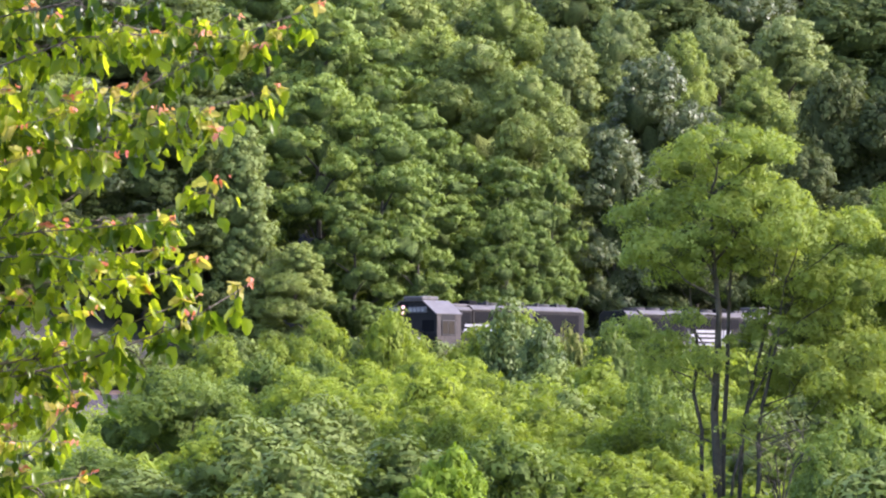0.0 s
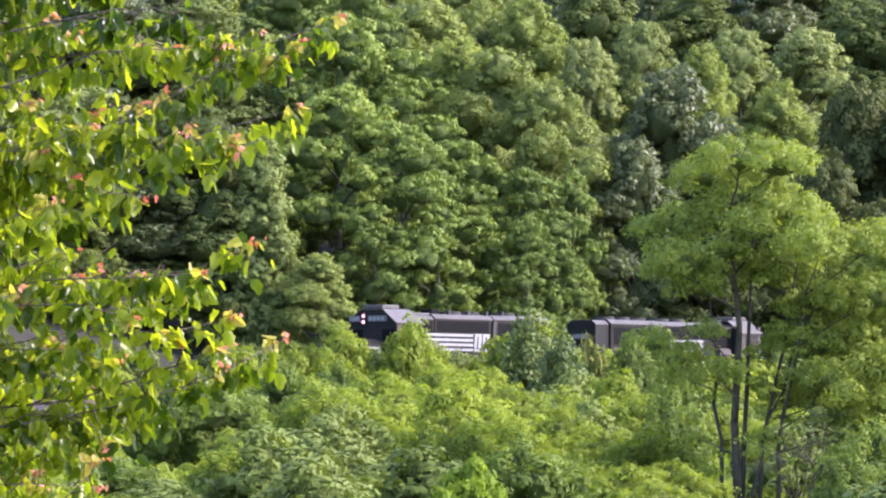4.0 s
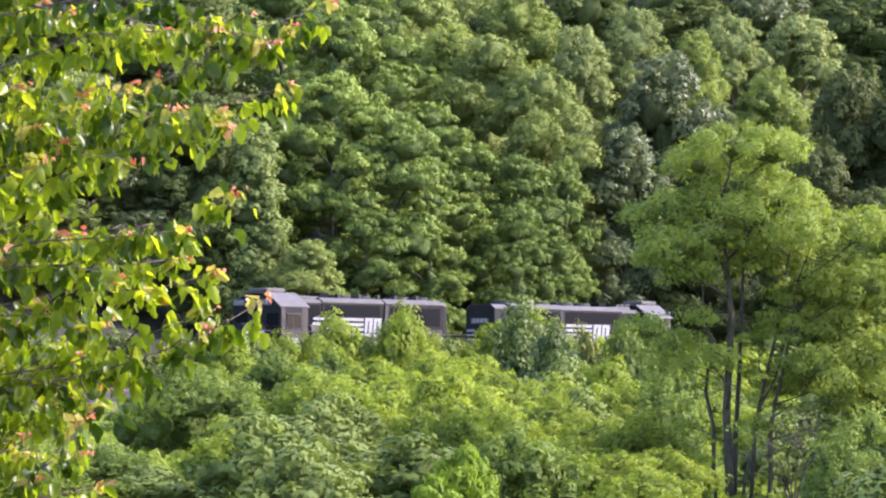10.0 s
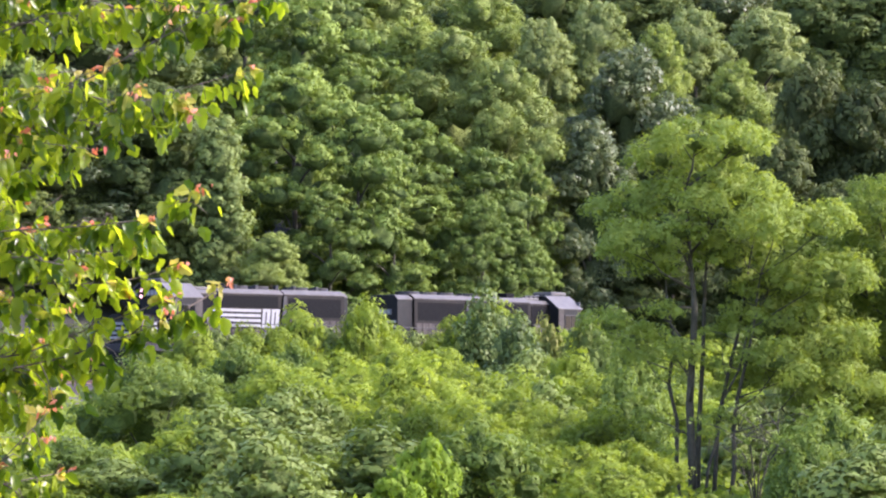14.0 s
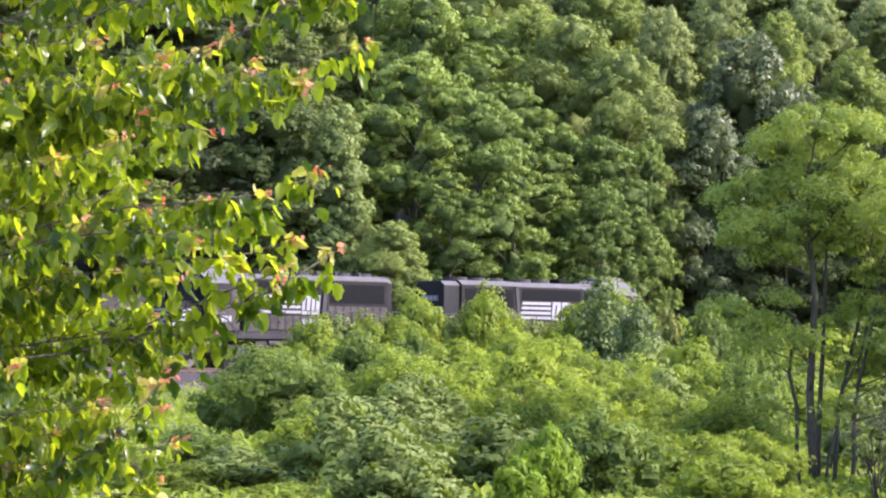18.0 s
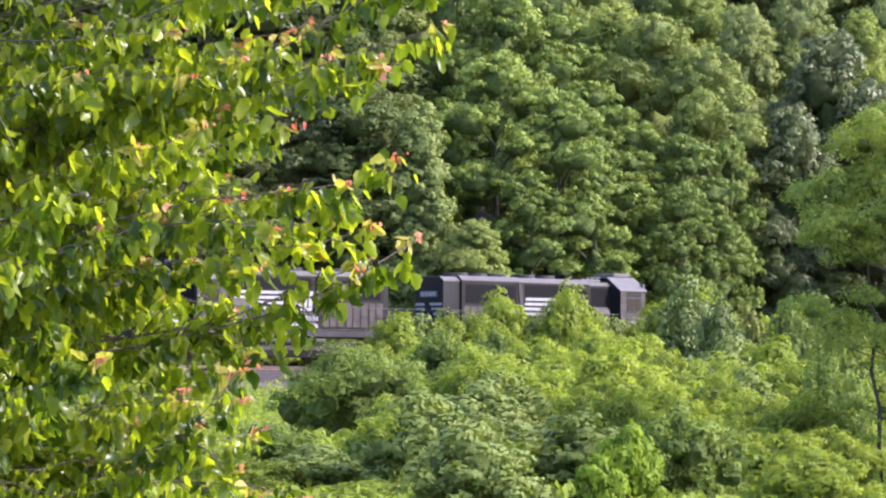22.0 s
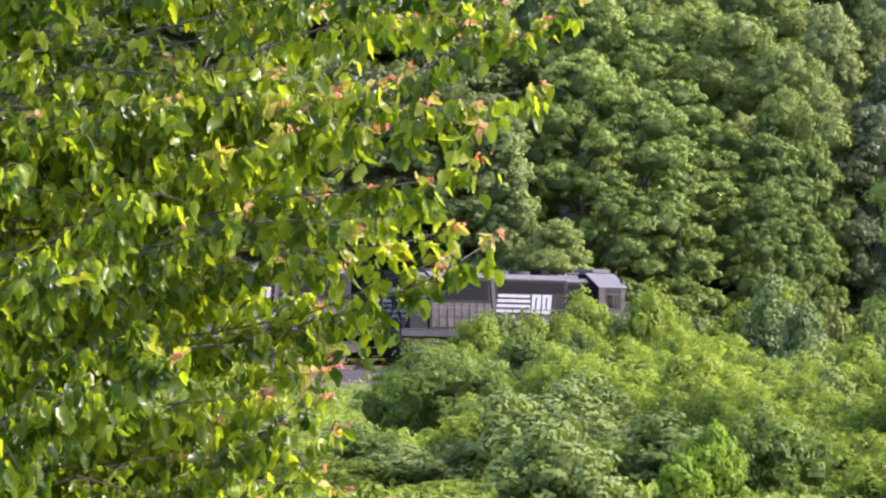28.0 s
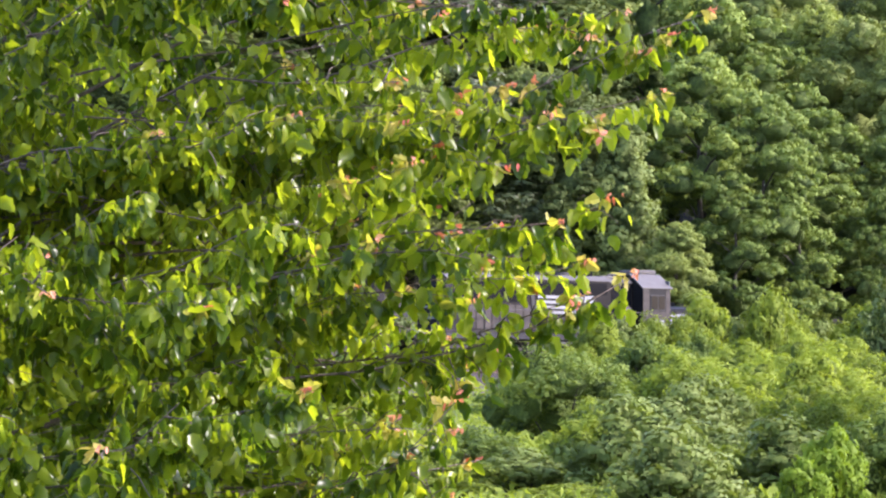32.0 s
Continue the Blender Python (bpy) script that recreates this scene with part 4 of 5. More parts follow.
        for x0 in (mark0, mark0 + wide):
            bm = bmesh.new()
            prism(bm, mark([(x0, 2.58), (x0 + 0.84 * wide, 2.58), (x0 + wide, 3.5), (x0 + 0.12 * wide, 3.5)]), side * 1.003, side * 1.012, "y")
            block = part("road_mark", bm, M_WHITE, loco)
            bm = bmesh.new()
            prism(bm, mark([(x0 + 0.32 * wide, 2.72), (x0 + 0.46 * wide, 2.72), (x0 + 0.58 * wide, 3.36), (x0 + 0.44 * wide, 3.36)]), side * 1.0125, side * 1.016, "y")
            part("mark_slot", bm, M_BLACK, block)
        xa, xb = sorted((side * -mark0, side * -(mark1 + 0.4)))
        lettering("lettering", loco, xa, xb, 2.12, 2.36, 1.004, side, 7, M_WHITE)
        lettering("lettering", loco, xa - 0.2, xb + 0.2, 1.78, 2.0, 1.003, side, 8, M_WHITE)
    # rear end of the long hood: stripes, a plain shape in place of the emblem, and the number board
    for i in range(4):
        bm = bmesh.new()
        box(bm, tail - 0.008, tail, -0.85, 0.85, 2.28 + 0.24 * i, 2.42 + 0.24 * i)
        part("white_stripe", bm, M_WHITE, end_hood)
    bm = bmesh.new()
    prism(bm, [(-0.42, 2.26), (-0.2, 2.3), (0.02, 2.75), (0.26, 2.3), (0.4, 2.36), (0.2, 2.95), (0.36, 3.18), (0.12, 3.3), (-0.1, 3.0)], tail - 0.02, tail - 0.01)
    part("emblem", bm, M_BLACK, end_hood, "black emblem shape over the stripes")
    bm = bmesh.new()
    box(bm, tail - 0.05, tail, -0.55, 0.55, 3.42, 3.7, 0.01)
    board = part("number_board", bm, M_BOARD, end_hood)
    bm = bmesh.new()
    for i in range(4):
        box(bm, tail - 0.057, tail - 0.05, -0.46 + 0.24 * i, -0.28 + 0.24 * i, 3.47, 3.65)
    part("digit_bar", bm, M_WHITE, board)
    # roof gear
    for x in ((-4.8, -3.3, -0.4, 1.1) if lead else (-5.6, -4.2, -2.8, -0.6, 0.9)):
        bm = bmesh.new()
        rod(bm, (x, 0, 4.40), (x, 0, 4.62), 0.62, 20)
        part("roof_fan", bm, M_DUSTY, loco)
    for x in ((-4.05, -2.4, -1.1, 0.35, 1.9) if lead else (-4.9, -3.5, -1.6, 0.15, 1.9)):
        bm = bmesh.new()
        box(bm, x - 0.1, x + 0.1, 0.55, 0.75, 4.40, 4.66, 0.02)
        part("lifting_lug", bm, M_DUSTY, loco)
    bm = bmesh.new()
    box(bm, 2.2, 2.9, -0.35, 0.35, 4.4, 4.7, 0.04)
    part("exhaust", bm, M_DARK, loco)
    bm = bmesh.new()
    box(bm, 3.2, 4.7, -0.6, 0.6, 4.33, 4.5, 0.04)
    part("roof_hatch", bm, M_ROOF, loco)
    # cab
    bm = bmesh.new()
    prism(bm, [(-1.55, 1.70), (1.55, 1.70), (1.55, 3.94), (0.72, 4.58), (-0.72, 4.58), (-1.55, 3.94)], 5.10, 7.05)
    cab = part("cab", bm, M_BLACK, loco)
    # slopes of the black cab roof, painted lighter where the sun strikes
    for side in (-1, 1):
        bm = bmesh.new()
        prism(bm, [(side * 1.60, 3.91), (side * 1.60, 3.95), (side * 0.72, 4.63), (side * 0.72, 4.585)], 5.04, 7.17)
        part("cab_roof", bm, M_CABROOF, cab)
    bm = bmesh.new()
    box(bm, 5.04, 7.17, -0.715, 0.715, 4.585, 4.63)
    part("cab_roof", bm, M_ROOF, cab)
    bm = bmesh.new()
    box(bm, 5.7, 7.05, -0.62, 0.62, 4.62, 4.84, 0.05)
    part("roof_air_conditioner", bm, M_ROOF, loco)
    for side in (-1, 1):
        bm = bmesh.new()
        box(bm, 5.6, 6.7, *sorted((side * 1.55, side * 1.58)), 2.85, 3.62, 0.02)
        win = part("side_window", bm, M_DUSTY, cab)
        for xa, xb in ((5.67, 6.13), (6.19, 6.63)):
            bm = bmesh.new()
            box(bm, xa, xb, *sorted((side * 1.58, side * 1.59)), 2.92, 3.56)
            part("pane", bm, M_GLASS, win)
        for xa, xb in ((5.12, 5.57), (6.74, 7.03)):
            bm = bmesh.new()
            box(bm, xa, xb, *sorted((side * 1.552, side * 1.562)), 1.75, 3.9)
            part("side_panel", bm, M_DUST, cab)
        bm = bmesh.new()
        box(bm, 5.59, 6.72, *sorted((side * 1.552, side * 1.562)), 1.75, 2.83)
        part("side_panel", bm, M_DUST, cab)
        bm = bmesh.new()
        prism(bm, [(side * 0.94, 1.75), (side * 1.36, 1.75), (side * 1.36, 2.75), (side * 1.28, 2.98), (side * 1.1, 3.1), (side * 0.94, 3.1)], 3.45, 4.55)
        part("blower_duct", bm, M_DUST, loco, "round-shouldered grey blower duct behind the cab")
        lettering("cab_number", cab, 5.6, 6.6, 2.15, 2.42, 1.564, side, 4, M_WHITE)
        bm = bmesh.new()
        box(bm, 7.05, 7.062, *sorted((side * 0.62, side * 1.4)), 3.05, 3.62)
        part("front_window", bm, M_GLASS, cab)
        bm = bmesh.new()
        box(bm, 7.05, 7.15, *sorted((-0.26, 0.95) if side > 0 else (-1.45, -0.74)), 4.0, 4.3, 0.02)
        nb = part("number_board", bm, M_BOARD, cab, "backlit front number board")
        bm = bmesh.new()
        for i in range(4):
            y = -0.16 + 0.26 * i if side > 0 else -1.40 + 0.16 * i
            box(bm, 7.15, 7.157, y, y + (0.18 if side > 0 else 0.11), 4.06, 4.24)
        part("digit_bar", bm, M_WHITE, nb)
    bm = bmesh.new()
    box(bm, 7.05, 7.17, -0.67, -0.33, 3.86, 4.46, 0.03)
    head = part("headlight_housing", bm, M_BLACK, cab)
    for z in (3.99, 4.29):
        bm = bmesh.new()
        rod(bm, (7.16, -0.5, z), (7.195, -0.5, z), 0.09, 16)
        part("headlight", bm, M_LAMP if lead else M_GLASS, head, "twin headlight lamp")
    # short nose
    bm = bmesh.new()
    prism(bm, [(-0.95, 1.70), (0.95, 1.70), (0.95, 2.95), (0.7, 3.12), (-0.7, 3.12), (-0.95, 2.95)], 7.05, 9.0)
    bmesh.ops.bevel(bm, geom=bm.edges[:], offset=0.05, segments=2, affect="EDGES")
    nose = part("short_hood", bm, M_BLACK, loco)
    for i in range(4):
        bm = bmesh.new()
        box(bm, 9.0, 9.008, -0.8, 0.8, 1.95 + 0.22 * i, 2.07 + 0.22 * i)
        part("white_stripe", bm, M_WHITE, nose)
        for side in (-1, 1):
            bm = bmesh.new()
            box(bm, 7.6, 8.9, *sorted((side * 0.95, side * 0.957)), 1.95 + 0.22 * i, 2.07 + 0.22 * i)
            part("white_stripe", bm, M_WHITE, nose)
    # ends: pilots, couplers, steps
    for e, out in ((back, -1), (9.9, 1)):
        bm = bmesh.new()
        box(bm, *sorted((e - out * 0.12, e + out * 0.02)), -1.45, 1.45, 0.35, 1.36, 0.03)
        part("pilot", bm, M_BLACK, loco)
        bm = bmesh.new()
        box(bm, *sorted((e, e + out * 0.6)), -0.14, 0.14, 0.72, 1.02, 0.04)
        part("coupler", bm, M_UNDER, loco)
        for side in (-1, 1):
            for k in range(3):
                bm = bmesh.new()
                box(bm, *sorted((e - out * 0.7, e - out * 0.15)), *sorted((side * 1.2, side * 1.5)), 0.4 + 0.4 * k, 0.45 + 0.4 * k)
                part("step", bm, M_DUSTY, loco)
    # handrails
    for side in (-1, 1):
        for xa, xb in ((back + 0.2, 5.0), (7.6, 9.7)):
            bm = bmesh.new()
            rod(bm, (xa, side * 1.46, 2.75), (xb, side * 1.46, 2.75), 0.022, 6)
            part("handrail", bm, M_DUSTY, loco)
            n = max(int((xb - xa) / 1.45), 1)
            for i in range(n + 1):
                x = xa + (xb - xa) * i / n
                bm = bmesh.new()
                rod(bm, (x, side * 1.46, 1.70), (x, side * 1.46, 2.76), 0.024, 6)
                part("stanchion", bm, M_DUSTY, loco)
    for e in (back + 0.15, 9.75):
        bm = bmesh.new()
        rod(bm, (e, -1.4, 2.75), (e, 1.4, 2.75), 0.022, 6)
        rod(bm, (e, -1.4, 1.70), (e, -1.4, 2.75), 0.022, 6)
        rod(bm, (e, 1.4, 1.70), (e, 1.4, 2.75), 0.022, 6)
        part("end_handrail", bm, M_DUSTY, loco)
    bm = bmesh.new()
    for k in range(3):
        rod(bm, (4.6, -0.3 + 0.3 * k, 4.55), (5.0, -0.3 + 0.3 * k, 4.6), 0.06, 8)
    box(bm, 4.7, 4.8, -0.4, 0.4, 4.34, 4.5)
    part("horn", bm, M_DUSTY, loco)
    return loco


lead_loco = locomotive(True)
rear_loco = locomotive(False)

# metres gone by the rear edge of the leading cab, along the line, at given seconds
RUN = [
    (0, -7.04), (1, -5.98), (2, -4.84), (3, -3.65), (3.5, -3.02), (5.5, -0.46), (6, 0.19), (7, 1.62), (8, 2.96),
    (9, 4.26), (10, 5.54), (11, 6.76), (12, 7.86), (13, 9.12), (14.5, 11.02), (16, 13.0), (17, 14.45), (18, 16.02),
    (19, 17.6), (20, 19.07), (21, 20.5), (22, 22.05), (23, 23.75), (24, 25.12), (25, 26.35), (26.5, 28.3), (28, 30.13),
    (29, 31.42), (30, 32.81), (31, 34.18), (32, 35.62),
]


def run_at(t):
    return float(np.interp(t, [r[0] for r in RUN], [r[1] for r in RUN]))


def loco_pose(s, flip):
    """Trucks follow the curve: the body lies on the chord between them."""
    a, _ = line(s + 6.55)
    b, _ = line(s - 6.55)
    mid, d = (a + b) / 2, a - b
    return pose(mid.x, mid.y, RAIL, 0, 0, math.degrees(math.atan2(d.y, d.x)) + (180 if flip else 0))

# ---- the tree beside the observer ----
NEAR_Y = 16.3


def leaf_blade(seed, length, width, curl, twist):
    """One ovate leaf with a drawn-out tip, toothed edges and a folded, twisted midrib, hanging from its base at the origin."""
    r = random.Random(seed)
    n = 6
    mid, left, right = [], [], []
    for i in range(n + 1):
        f = i / n
        w = width * 0.5 * 1.72 * f ** 0.42 * (1 - f) ** 0.78 * (1.10 if i % 2 else 0.93)
        z, bend = -length * f, curl * length * f * f
        side = twist * length * math.sin(2.4 * f)
        mid.append((side, bend, z))
        for edge, k in ((left, -1), (right, 1)):
            edge.append((side + k * w * r.uniform(0.82, 1.1), bend + w * r.uniform(0.2, 0.7) + k * twist * w * 2, z + w * r.uniform(-0.25, 0.35)))
    verts = mid + left[1:-1] + right[1:-1]
    L = lambda i: n + i
    Rr = lambda i: n + (n - 1) + i
    faces = [(0, 1, L(1)), (0, Rr(1), 1)]
    for i in range(1, n - 1):
        faces += [(i, i + 1, L(i + 1), L(i)), (i, Rr(i), Rr(i + 1), i + 1)]
    faces += [(n - 1, n, L(n - 1)), (n - 1, Rr(n - 1), n)]
    return np.array(verts), faces


BLADES = [leaf_blade(k, 0.092, 0.068, c, w) for k, (c, w) in enumerate(((0.1, 0.05), (0.35, -0.08), (-0.15, 0.1), (0.5, 0.0), (0.2, -0.12), (-0.3, -0.04), (0.6, 0.12)))]


def blades_mesh(name, items):
    """Many leaves in one mesh: items of (place, turn matrix, size)."""
    verts, faces = [], []
    for i, (p, m, s) in enumerate(items):
        bv, bf = BLADES[i % len(BLADES)]
        o = len(verts)
        verts += [tuple(q) for q in (bv * s) @ np.array(m).T + np.array(p)]
        faces += [tuple(o + k for k in f) for f in bf]
    me = bpy.data.meshes.new(name)
    me.from_pydata(verts, [], faces)
    return me


ROOT_X = -4.0
near_tree = new("aspen_tree")
tagged(near_tree, "leafy young tree with drooping green leaves and red new shoots", "tree")
near_tree.location = (ROOT_X, NEAR_Y, ground_z(ROOT_X, NEAR_Y))
_gz = ground_z(ROOT_X, NEAR_Y)
bm = bmesh.new()
tube(bm, [(0, 0, -0.4), (0.05, 0, 1.2), (-0.03, 0.05, 2.6), (0.02, 0, 4.4), (0, 0, 6.0)], [0.13, 0.11, 0.09, 0.06, 0.02], 12)
part("trunk", bm, M_BARK, near_tree, smooth=True)

# tips of the boughs: x and height, depth offset, leaves; the sprays are slender boughs that reach out singly
SPRAYS = [
    (-0.49, 3.12, -0.17, 58), (-0.62, 2.81, -0.27, 58), (-0.79, 3.09, -0.05, 58), (-0.68, 2.96, -0.23, 58), (-0.85, 2.7, -0.3, 58), (-1.03, 2.75, -0.05, 58), (-0.99, 3.01, 0.34, 58),
    (-1.23, 2.87, 0.25, 58), (-1.13, 3.07, 0.22, 58), (-1.33, 2.71, -0.18, 75), (-0.81, 2.39, 0.05, 58), (-0.98, 2.27, -0.14, 58), (-1.16, 2.49, -0.22, 58), (-1.44, 2.47, -0.27, 75),
    (-1.5, 2.64, -0.19, 75), (-1.03, 2.19, 0.35, 58), (-0.9, 2.13, 0.27, 58), (-0.73, 2.06, 0.25, 58), (-0.93, 2.0, 0.25, 58), (-1.21, 2.09, -0.2, 58), (-1.27, 1.95, -0.12, 58),
    (-1.39, 2.27, 0.12, 75), (-1.22, 1.79, 0.2, 58), (-1.36, 1.75, 0.29, 75), (-1.47, 1.85, 0.31, 75), (-1.31, 1.6, -0.28, 75), (-1.3, 1.39, 0.1, 75), (-1.45, 1.69, 0.15, 75),
    (-1.57, 1.55, 0.03, 75), (-1.47, 1.41, -0.22, 75), (-1.61, 1.93, 0.01, 75), (-1.57, 2.17, -0.28, 75), (-1.55, 2.37, 0.35, 75), (-1.57, 3.01, 0.3, 75), (-1.43, 3.09, 0.06, 75),
    (-1.57, 2.81, -0.12, 75),
]
# tips above about 3.3 m are unseen, added to shade the leaves below
TIPS = [
    (-1.81, 2.47, 0.35, 115), (-1.65, 2.53, 0.23, 115), (-1.57, 2.33, 0.11, 115), (-1.73, 2.29, -0.01, 115), (-1.61, 2.63, -0.13, 115), (-1.87, 2.65, -0.25, 115), (-1.49, 2.53, 0.35, 115), (-1.93, 2.41, 0.23, 115), (-2.05, 2.53, 0.11, 115), (-1.77, 2.13, -0.01, 115), (-2.19, 2.47, -0.13, 115), (-2.33, 2.57, -0.25, 115), (-1.97, 2.23, 0.35, 115),
    (-1.78, 2.03, 0.2, 150), (-1.9, 2.5, -0.1, 150), (-1.68, 2.83, 0.4, 150), (-1.85, 1.75, -0.4, 150), (-2.1, 2.25, 0.4, 150), (-2.2, 2.75, 0.0, 150), (-2.3, 1.95, -0.2, 150),
    (-2.1, 1.4, 0.3, 150), (-2.5, 1.6, 0.1, 150), (-2.6, 2.45, 0.4, 150), (-2.7, 2.1, -0.3, 150), (-2.6, 2.9, 0.5, 140), (-2.4, 1.15, 0.4, 150), (-2.85, 1.3, -0.2, 150),
    (-1.9, 3.05, -0.3, 140), (-1.75, 1.95, 0.6, 150), (-2.2, 2.5, 0.7, 150), (-2.45, 2.2, 0.6, 150), (-2.7, 1.8, 0.5, 150), (-2.9, 2.65, 0.1, 150), (-3.0, 2.0, 0.5, 150),
    (-2.3, 3.0, 0.6, 140), (-3.05, 2.35, 0.5, 150), (-1.95, 1.15, 0.6, 140), (-1.3, 3.35, 0.2, 140), (-1.7, 3.5, -0.3, 140), (-2.1, 3.4, 0.3, 140), (-2.5, 3.35, -0.3, 140),
    (-2.9, 3.2, 0.3, 140), (-2.3, 3.75, 0.0, 140), (-2.9, 3.65, -0.2, 140), (-1.2, 3.6, -0.05, 160), (-1.5, 3.8, -0.08, 160), (-1.8, 3.9, 0.0, 160), (-0.9, 3.65, -0.15, 160),
    (-2.2, 3.95, -0.05, 160), (-0.6, 4.0, 0.1, 120), (-1.1, 3.95, -0.1, 120), (-0.7, 4.4, 0.2, 110), (-1.75, 2.2, -0.55, 120), (-2.0, 1.9, -0.6, 120), (-2.3, 2.3, -0.55, 120),
    (-2.55, 1.95, -0.6, 120), (-2.15, 1.6, -0.55, 110), (-1.7, 1.65, -0.6, 110), (-2.8, 2.3, -0.6, 120), (-2.35, 1.45, -0.6, 110), (-2.7, 1.62, -0.6, 110), (-2.95, 1.45, -0.5, 110),
    (-2.6, 1.3, -0.2, 110),
]
LOW_SPRAYS = [
    (-1.30, 1.17, 0.1, 75), (-1.12, 1.14, 0.0, 58), (-1.56, 1.15, -0.15, 75), (-0.96, 1.08, 0.1, 58), (-1.42, 1.26, 0.2, 75), (-1.34, 1.50, -0.1, 75),
    (-1.70, 1.30, 0.0, 85), (-1.75, 1.10, 0.2, 90), (-1.45, 1.05, -0.1, 75), (-1.20, 0.98, 0.1, 75), (-1.38, 1.62, 0.2, 75),
]
BOUGHS = []


def turned(rg, hang):
    """How a leaf hangs: tip down, blade to any side."""
    e = Euler((rg.gauss(0, 0.42) * hang, rg.gauss(0, 0.36) * hang, rg.uniform(0, 2 * math.pi)))
    return e.to_matrix()


def bough(i, x, z, dy, count, slim):
    rg = random.Random(900 + i)
    base_z = z - rg.uniform(0.10, 0.36) * (x - ROOT_X) - 0.08
    end = Vector((x - ROOT_X, dy, z - base_z))
    arch, sag = rg.uniform(-0.12, 0.34), rg.uniform(-0.16, 0.16)
    stops = (0, 0.2, 0.4, 0.55, 0.7, 0.82, 0.92, 1.0)
    pts = [end * f + Vector((0, rg.gauss(0, 0.06), arch * math.sin(math.pi * f) + sag * math.sin(2 * math.pi * f) + rg.gauss(0, 0.036))) * (0 if f in (0, 1.0) else 1) for f in stops]

    def along(f):
        for k in range(len(stops) - 1):
            if f <= stops[k + 1]:
                return pts[k].lerp(pts[k + 1], (f - stops[k]) / (stops[k + 1] - stops[k]))
        return pts[-1]
    bm = bmesh.new()
    r = 0.015 if i % 8 == 3 and not slim else 0.006 + 0.007 * rg.random() ** 2
    tube(bm, pts, [r * (1 - 0.85 * f) for f in stops], 7)
    spots, tips = [], [(end, end.normalized())]
    length = end.length
    reach = (1.15 if slim else 1.0 if count > 160 else 1.7) / length
    for k in range(19):
        f = 1 - reach + (reach - 0.02) * (k + rg.random()) / 19
        p = along(max(f, 0.05))
        near_tip = (f - 1 + reach) / reach
        out = Vector((rg.uniform(0.25, 1.0), rg.gauss(0, 0.6), rg.gauss(-0.05, 0.6))).normalized()
        ln = (rg.uniform(0.06, 0.26) if slim else rg.uniform(0.16, 0.46)) * (1.2 - 0.85 * near_tip)
        q = p + out * ln + Vector((0, 0, -0.15 * ln))
        tube(bm, [p, (p + q) / 2 + Vector((0, 0, 0.02)), q], [r * 0.32, r * 0.22, r * 0.1], 5)
        for g in range(6):
            spots.append(p.lerp(q, 0.2 + 0.8 * (g + rg.random()) / 6))
        if slim and k in (7, 15) and rg.random() < 0.45:
            tips.append((q, out))
    for g in range(26):
        spots.append(along(1 - reach + (reach - 0.015) * (g + rg.random()) / 26))
    b = part("bough", bm, M_TWIG, near_tree, smooth=True)
    b.location = (0, 0, base_z - _gz)
    items = []
    for k in range(int(count * (2.6 if slim else 3.9))):
        p = spots[k % len(spots)] + Vector((rg.gauss(0, 0.022), rg.gauss(0, 0.03), rg.gauss(-0.015, 0.02)))
        items.append((p, turned(rg, 1.0), rg.uniform(0.4, 0.9)))
    young, red = [], []
    for p, out in tips if slim or i % 2 else []:
        for k in range(8):
            items_to = red if k < 4 else young
            items_to.append((p - out * 0.010 * k + Vector((rg.gauss(0, 0.008), rg.gauss(0, 0.008), 0.012)), turned(rg, 2.2), rg.uniform(0.2, 0.4) if k < 4 else rg.uniform(0.45, 0.75)))
    # the leaves at the free end hang one by one, the rest are joined
    items.sort(key=lambda it: -it[0].x)
    single = 4
    for (p, m, s), k in zip(items[:single], range(single)):
        lf = link("leaf", LEAF_MESHES[k], None, b)
        lf.matrix_basis = Matrix.Translation(p) @ m.to_4x4() @ Matrix.Diagonal((s, s, s, 1))
    tagged(link("foliage", blades_mesh("foliage", items[single:]), M_LEAF, b, smooth=True), kind="stuff")
    tagged(link("young_foliage", blades_mesh("young_foliage", young), M_YOUNG, b, "yellow-orange young leaves"), kind="stuff")
    tagged(link("new_growth", blades_mesh("new_growth", red), M_RED, b, "salmon-red unfolding shoot tips"), kind="stuff")
    return b, length, base_z


LEAF_MESHES = []
for bv, bf in BLADES:
    me = bpy.data.meshes.new("leaf")
    me.from_pydata([tuple(q) for q in bv], [], bf)
    me.materials.append(M_LEAF)
    me.polygons.foreach_set("use_smooth", [True] * len(me.polygons))
    LEAF_MESHES.append(me)
for i, (x, z, dy, count) in enumerate(SPRAYS + TIPS + LOW_SPRAYS):
    BOUGHS.append((*bough(i, x, z, dy * (1 + 1.8 * smooth(0.7, 1.6, -x)), count, not 0 <= i - len(SPRAYS) < len(TIPS)), z))

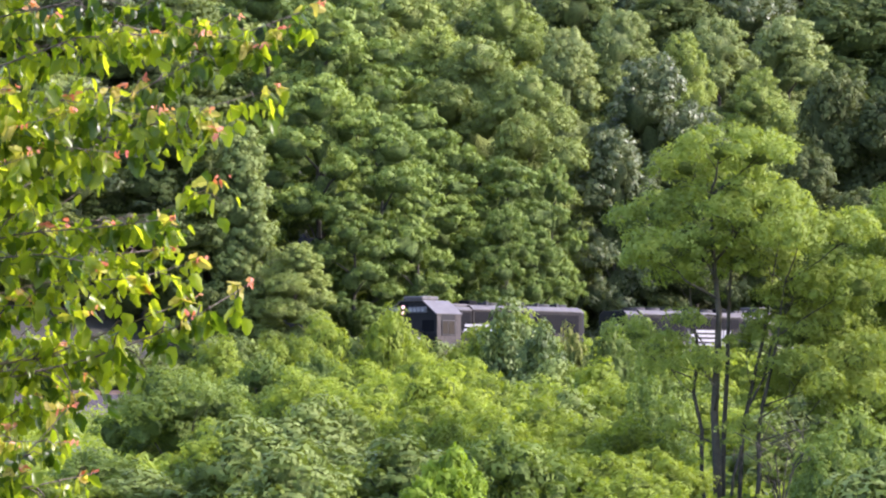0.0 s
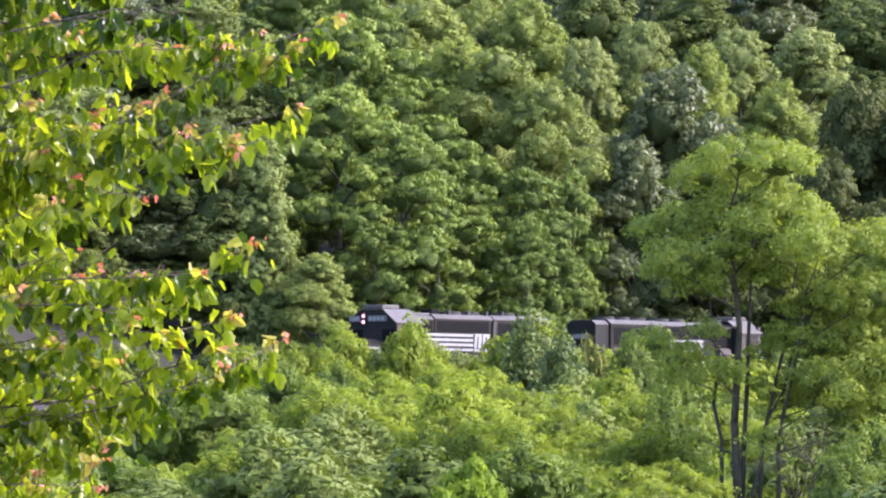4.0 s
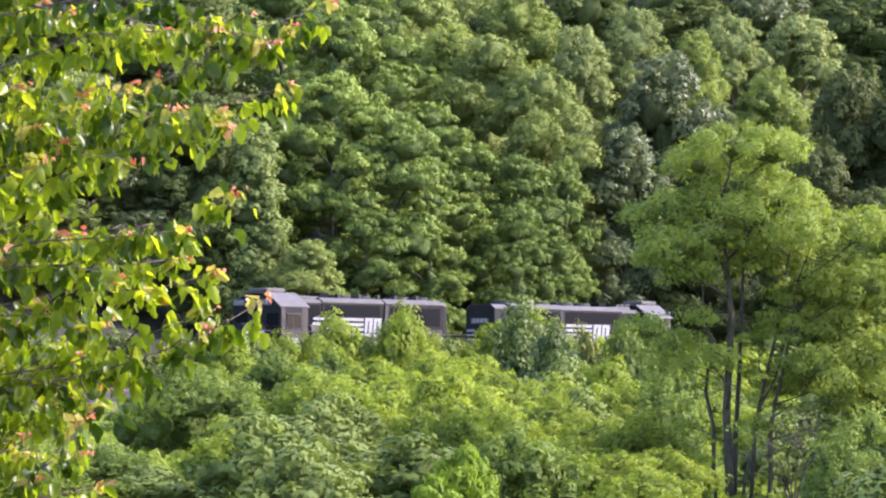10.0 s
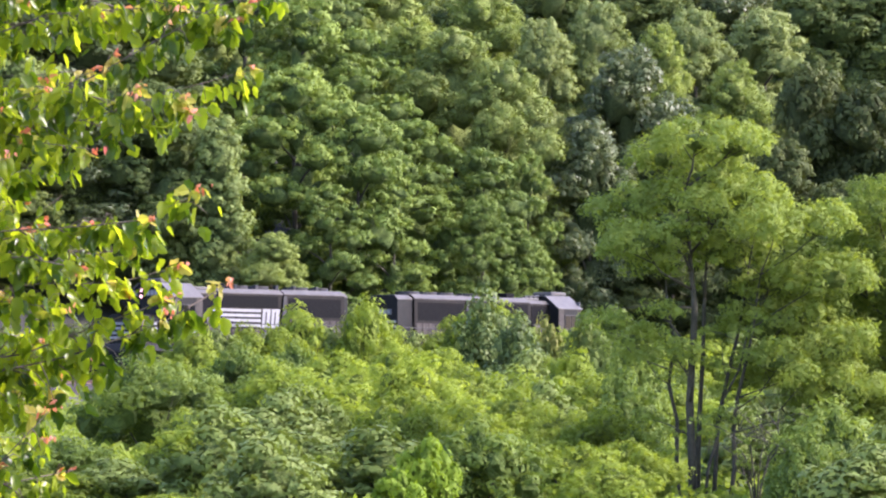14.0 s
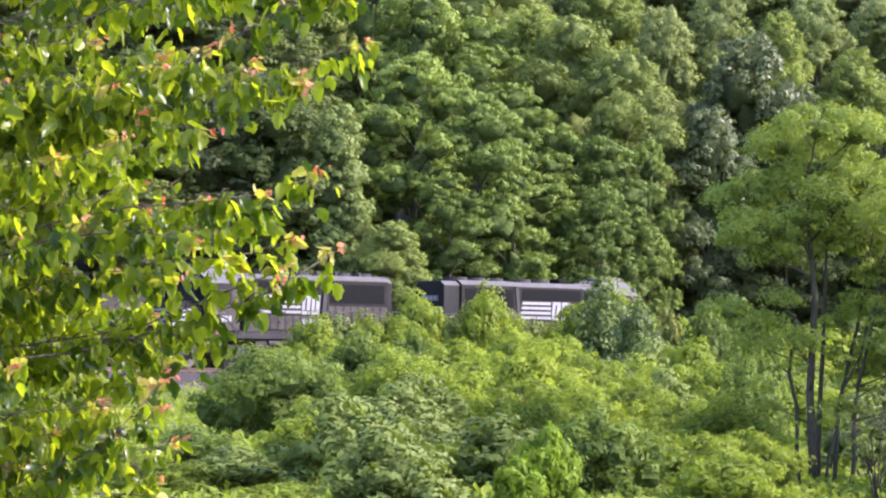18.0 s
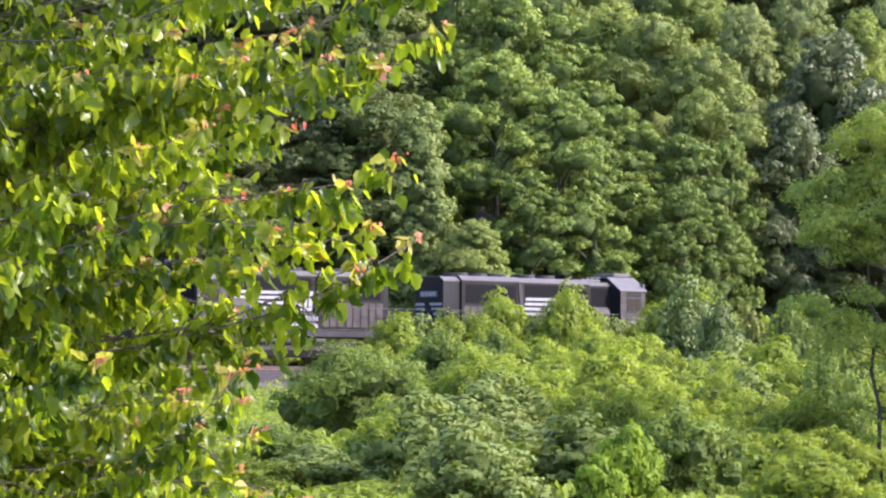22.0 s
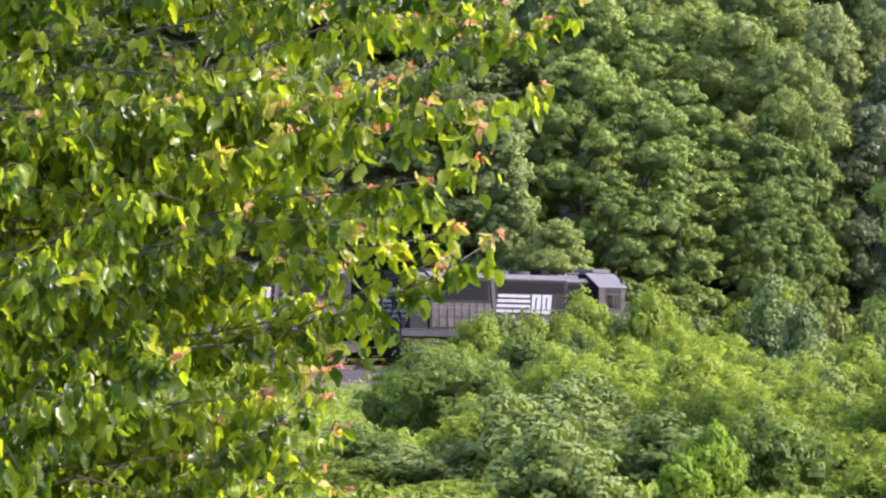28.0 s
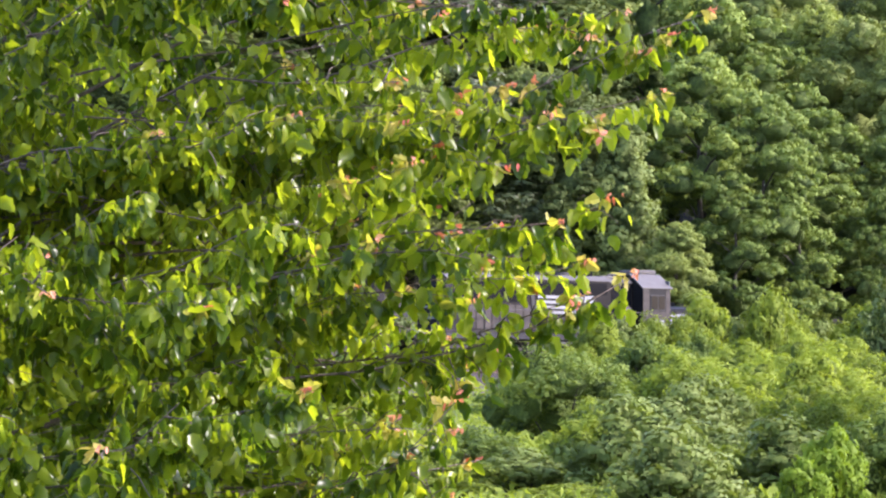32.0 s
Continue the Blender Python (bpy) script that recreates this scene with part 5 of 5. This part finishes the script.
# how far the tips rise in the wind, in metres, for high, middle and low boughs
SWAY = [
    (0, -0.02, 0.09, 0.08), (1, -0.02, 0.07, 0.06), (2, -0.04, -0.02, -0.01), (3, -0.07, -0.15, -0.10), (4, -0.04, -0.08, -0.08), (5.5, -0.05, -0.03, -0.05),
    (6, -0.01, -0.05, -0.05), (7, 0.01, -0.01, -0.01), (8, 0.04, -0.02, -0.01), (9, 0.02, 0.01, -0.01), (10, -0.02, 0.04, 0.02), (11, -0.02, 0.0, -0.01),
    (12, 0.01, -0.02, -0.01), (13, 0.0, 0.0, 0.0), (14.5, 0.04, 0.05, 0.06), (16, 0.06, 0.06, 0.10), (17, 0.06, 0.06, 0.11), (18, 0.08, 0.07, 0.11),
    (19, 0.09, 0.09, 0.13), (20, 0.11, 0.10, 0.12), (21, 0.11, 0.12, 0.15), (22, 0.12, 0.10, 0.14), (23, 0.12, 0.10, 0.14), (24, 0.12, 0.10, 0.14),
    (25, 0.10, 0.06, 0.10), (26.5, 0.02, 0.08, 0.13), (28, -0.07, 0.11, 0.15), (29, -0.06, 0.06, 0.11), (30, -0.07, 0.05, 0.08), (31, -0.09, 0.04, 0.08), (32, -0.10, -0.04, 0.02)]


def motions():
    gap = 27.7
    offset = 5.1
    lead_rows, rear_rows = [], []
    for t, s in RUN:
        lead_rows.append((t, loco_pose(s - offset, False)))
        rear_rows.append((t, loco_pose(s - gap + offset, True)))
    walk(lead_loco, lead_rows)
    walk(rear_loco, rear_rows)
    for loco, sign in ((lead_loco, 1), (rear_loco, -1)):
        for w in loco.children_recursive:
            if w.name.startswith("wheelset"):
                walk(w, [(0.5 * k, pose(w.location.x, 0, 0.51, 0, math.degrees(sign * run_at(0.5 * k) / 0.51) % 360, 0)) for k in range(65)])
    for i, (b, length, base_z, z) in enumerate(BOUGHS):
        k = min(max((z - 2.05) / 0.75, 0), 1)
        rows = []
        for t, hi, mid, lo in SWAY:
            rise = (mid + (hi - mid) * smooth(0.45, 1, k)) if k > 0.4 else (lo + (mid - lo) * k / 0.4)
            rise += 0.012 * math.sin(1.9 * t + 2.1 * i)
            rows.append((t, pose(b.location.x, b.location.y, b.location.z, 0, -math.degrees(rise / 3.2), 0.4 * math.sin(1.3 * t + i))))
        walk(b, rows)


motions()
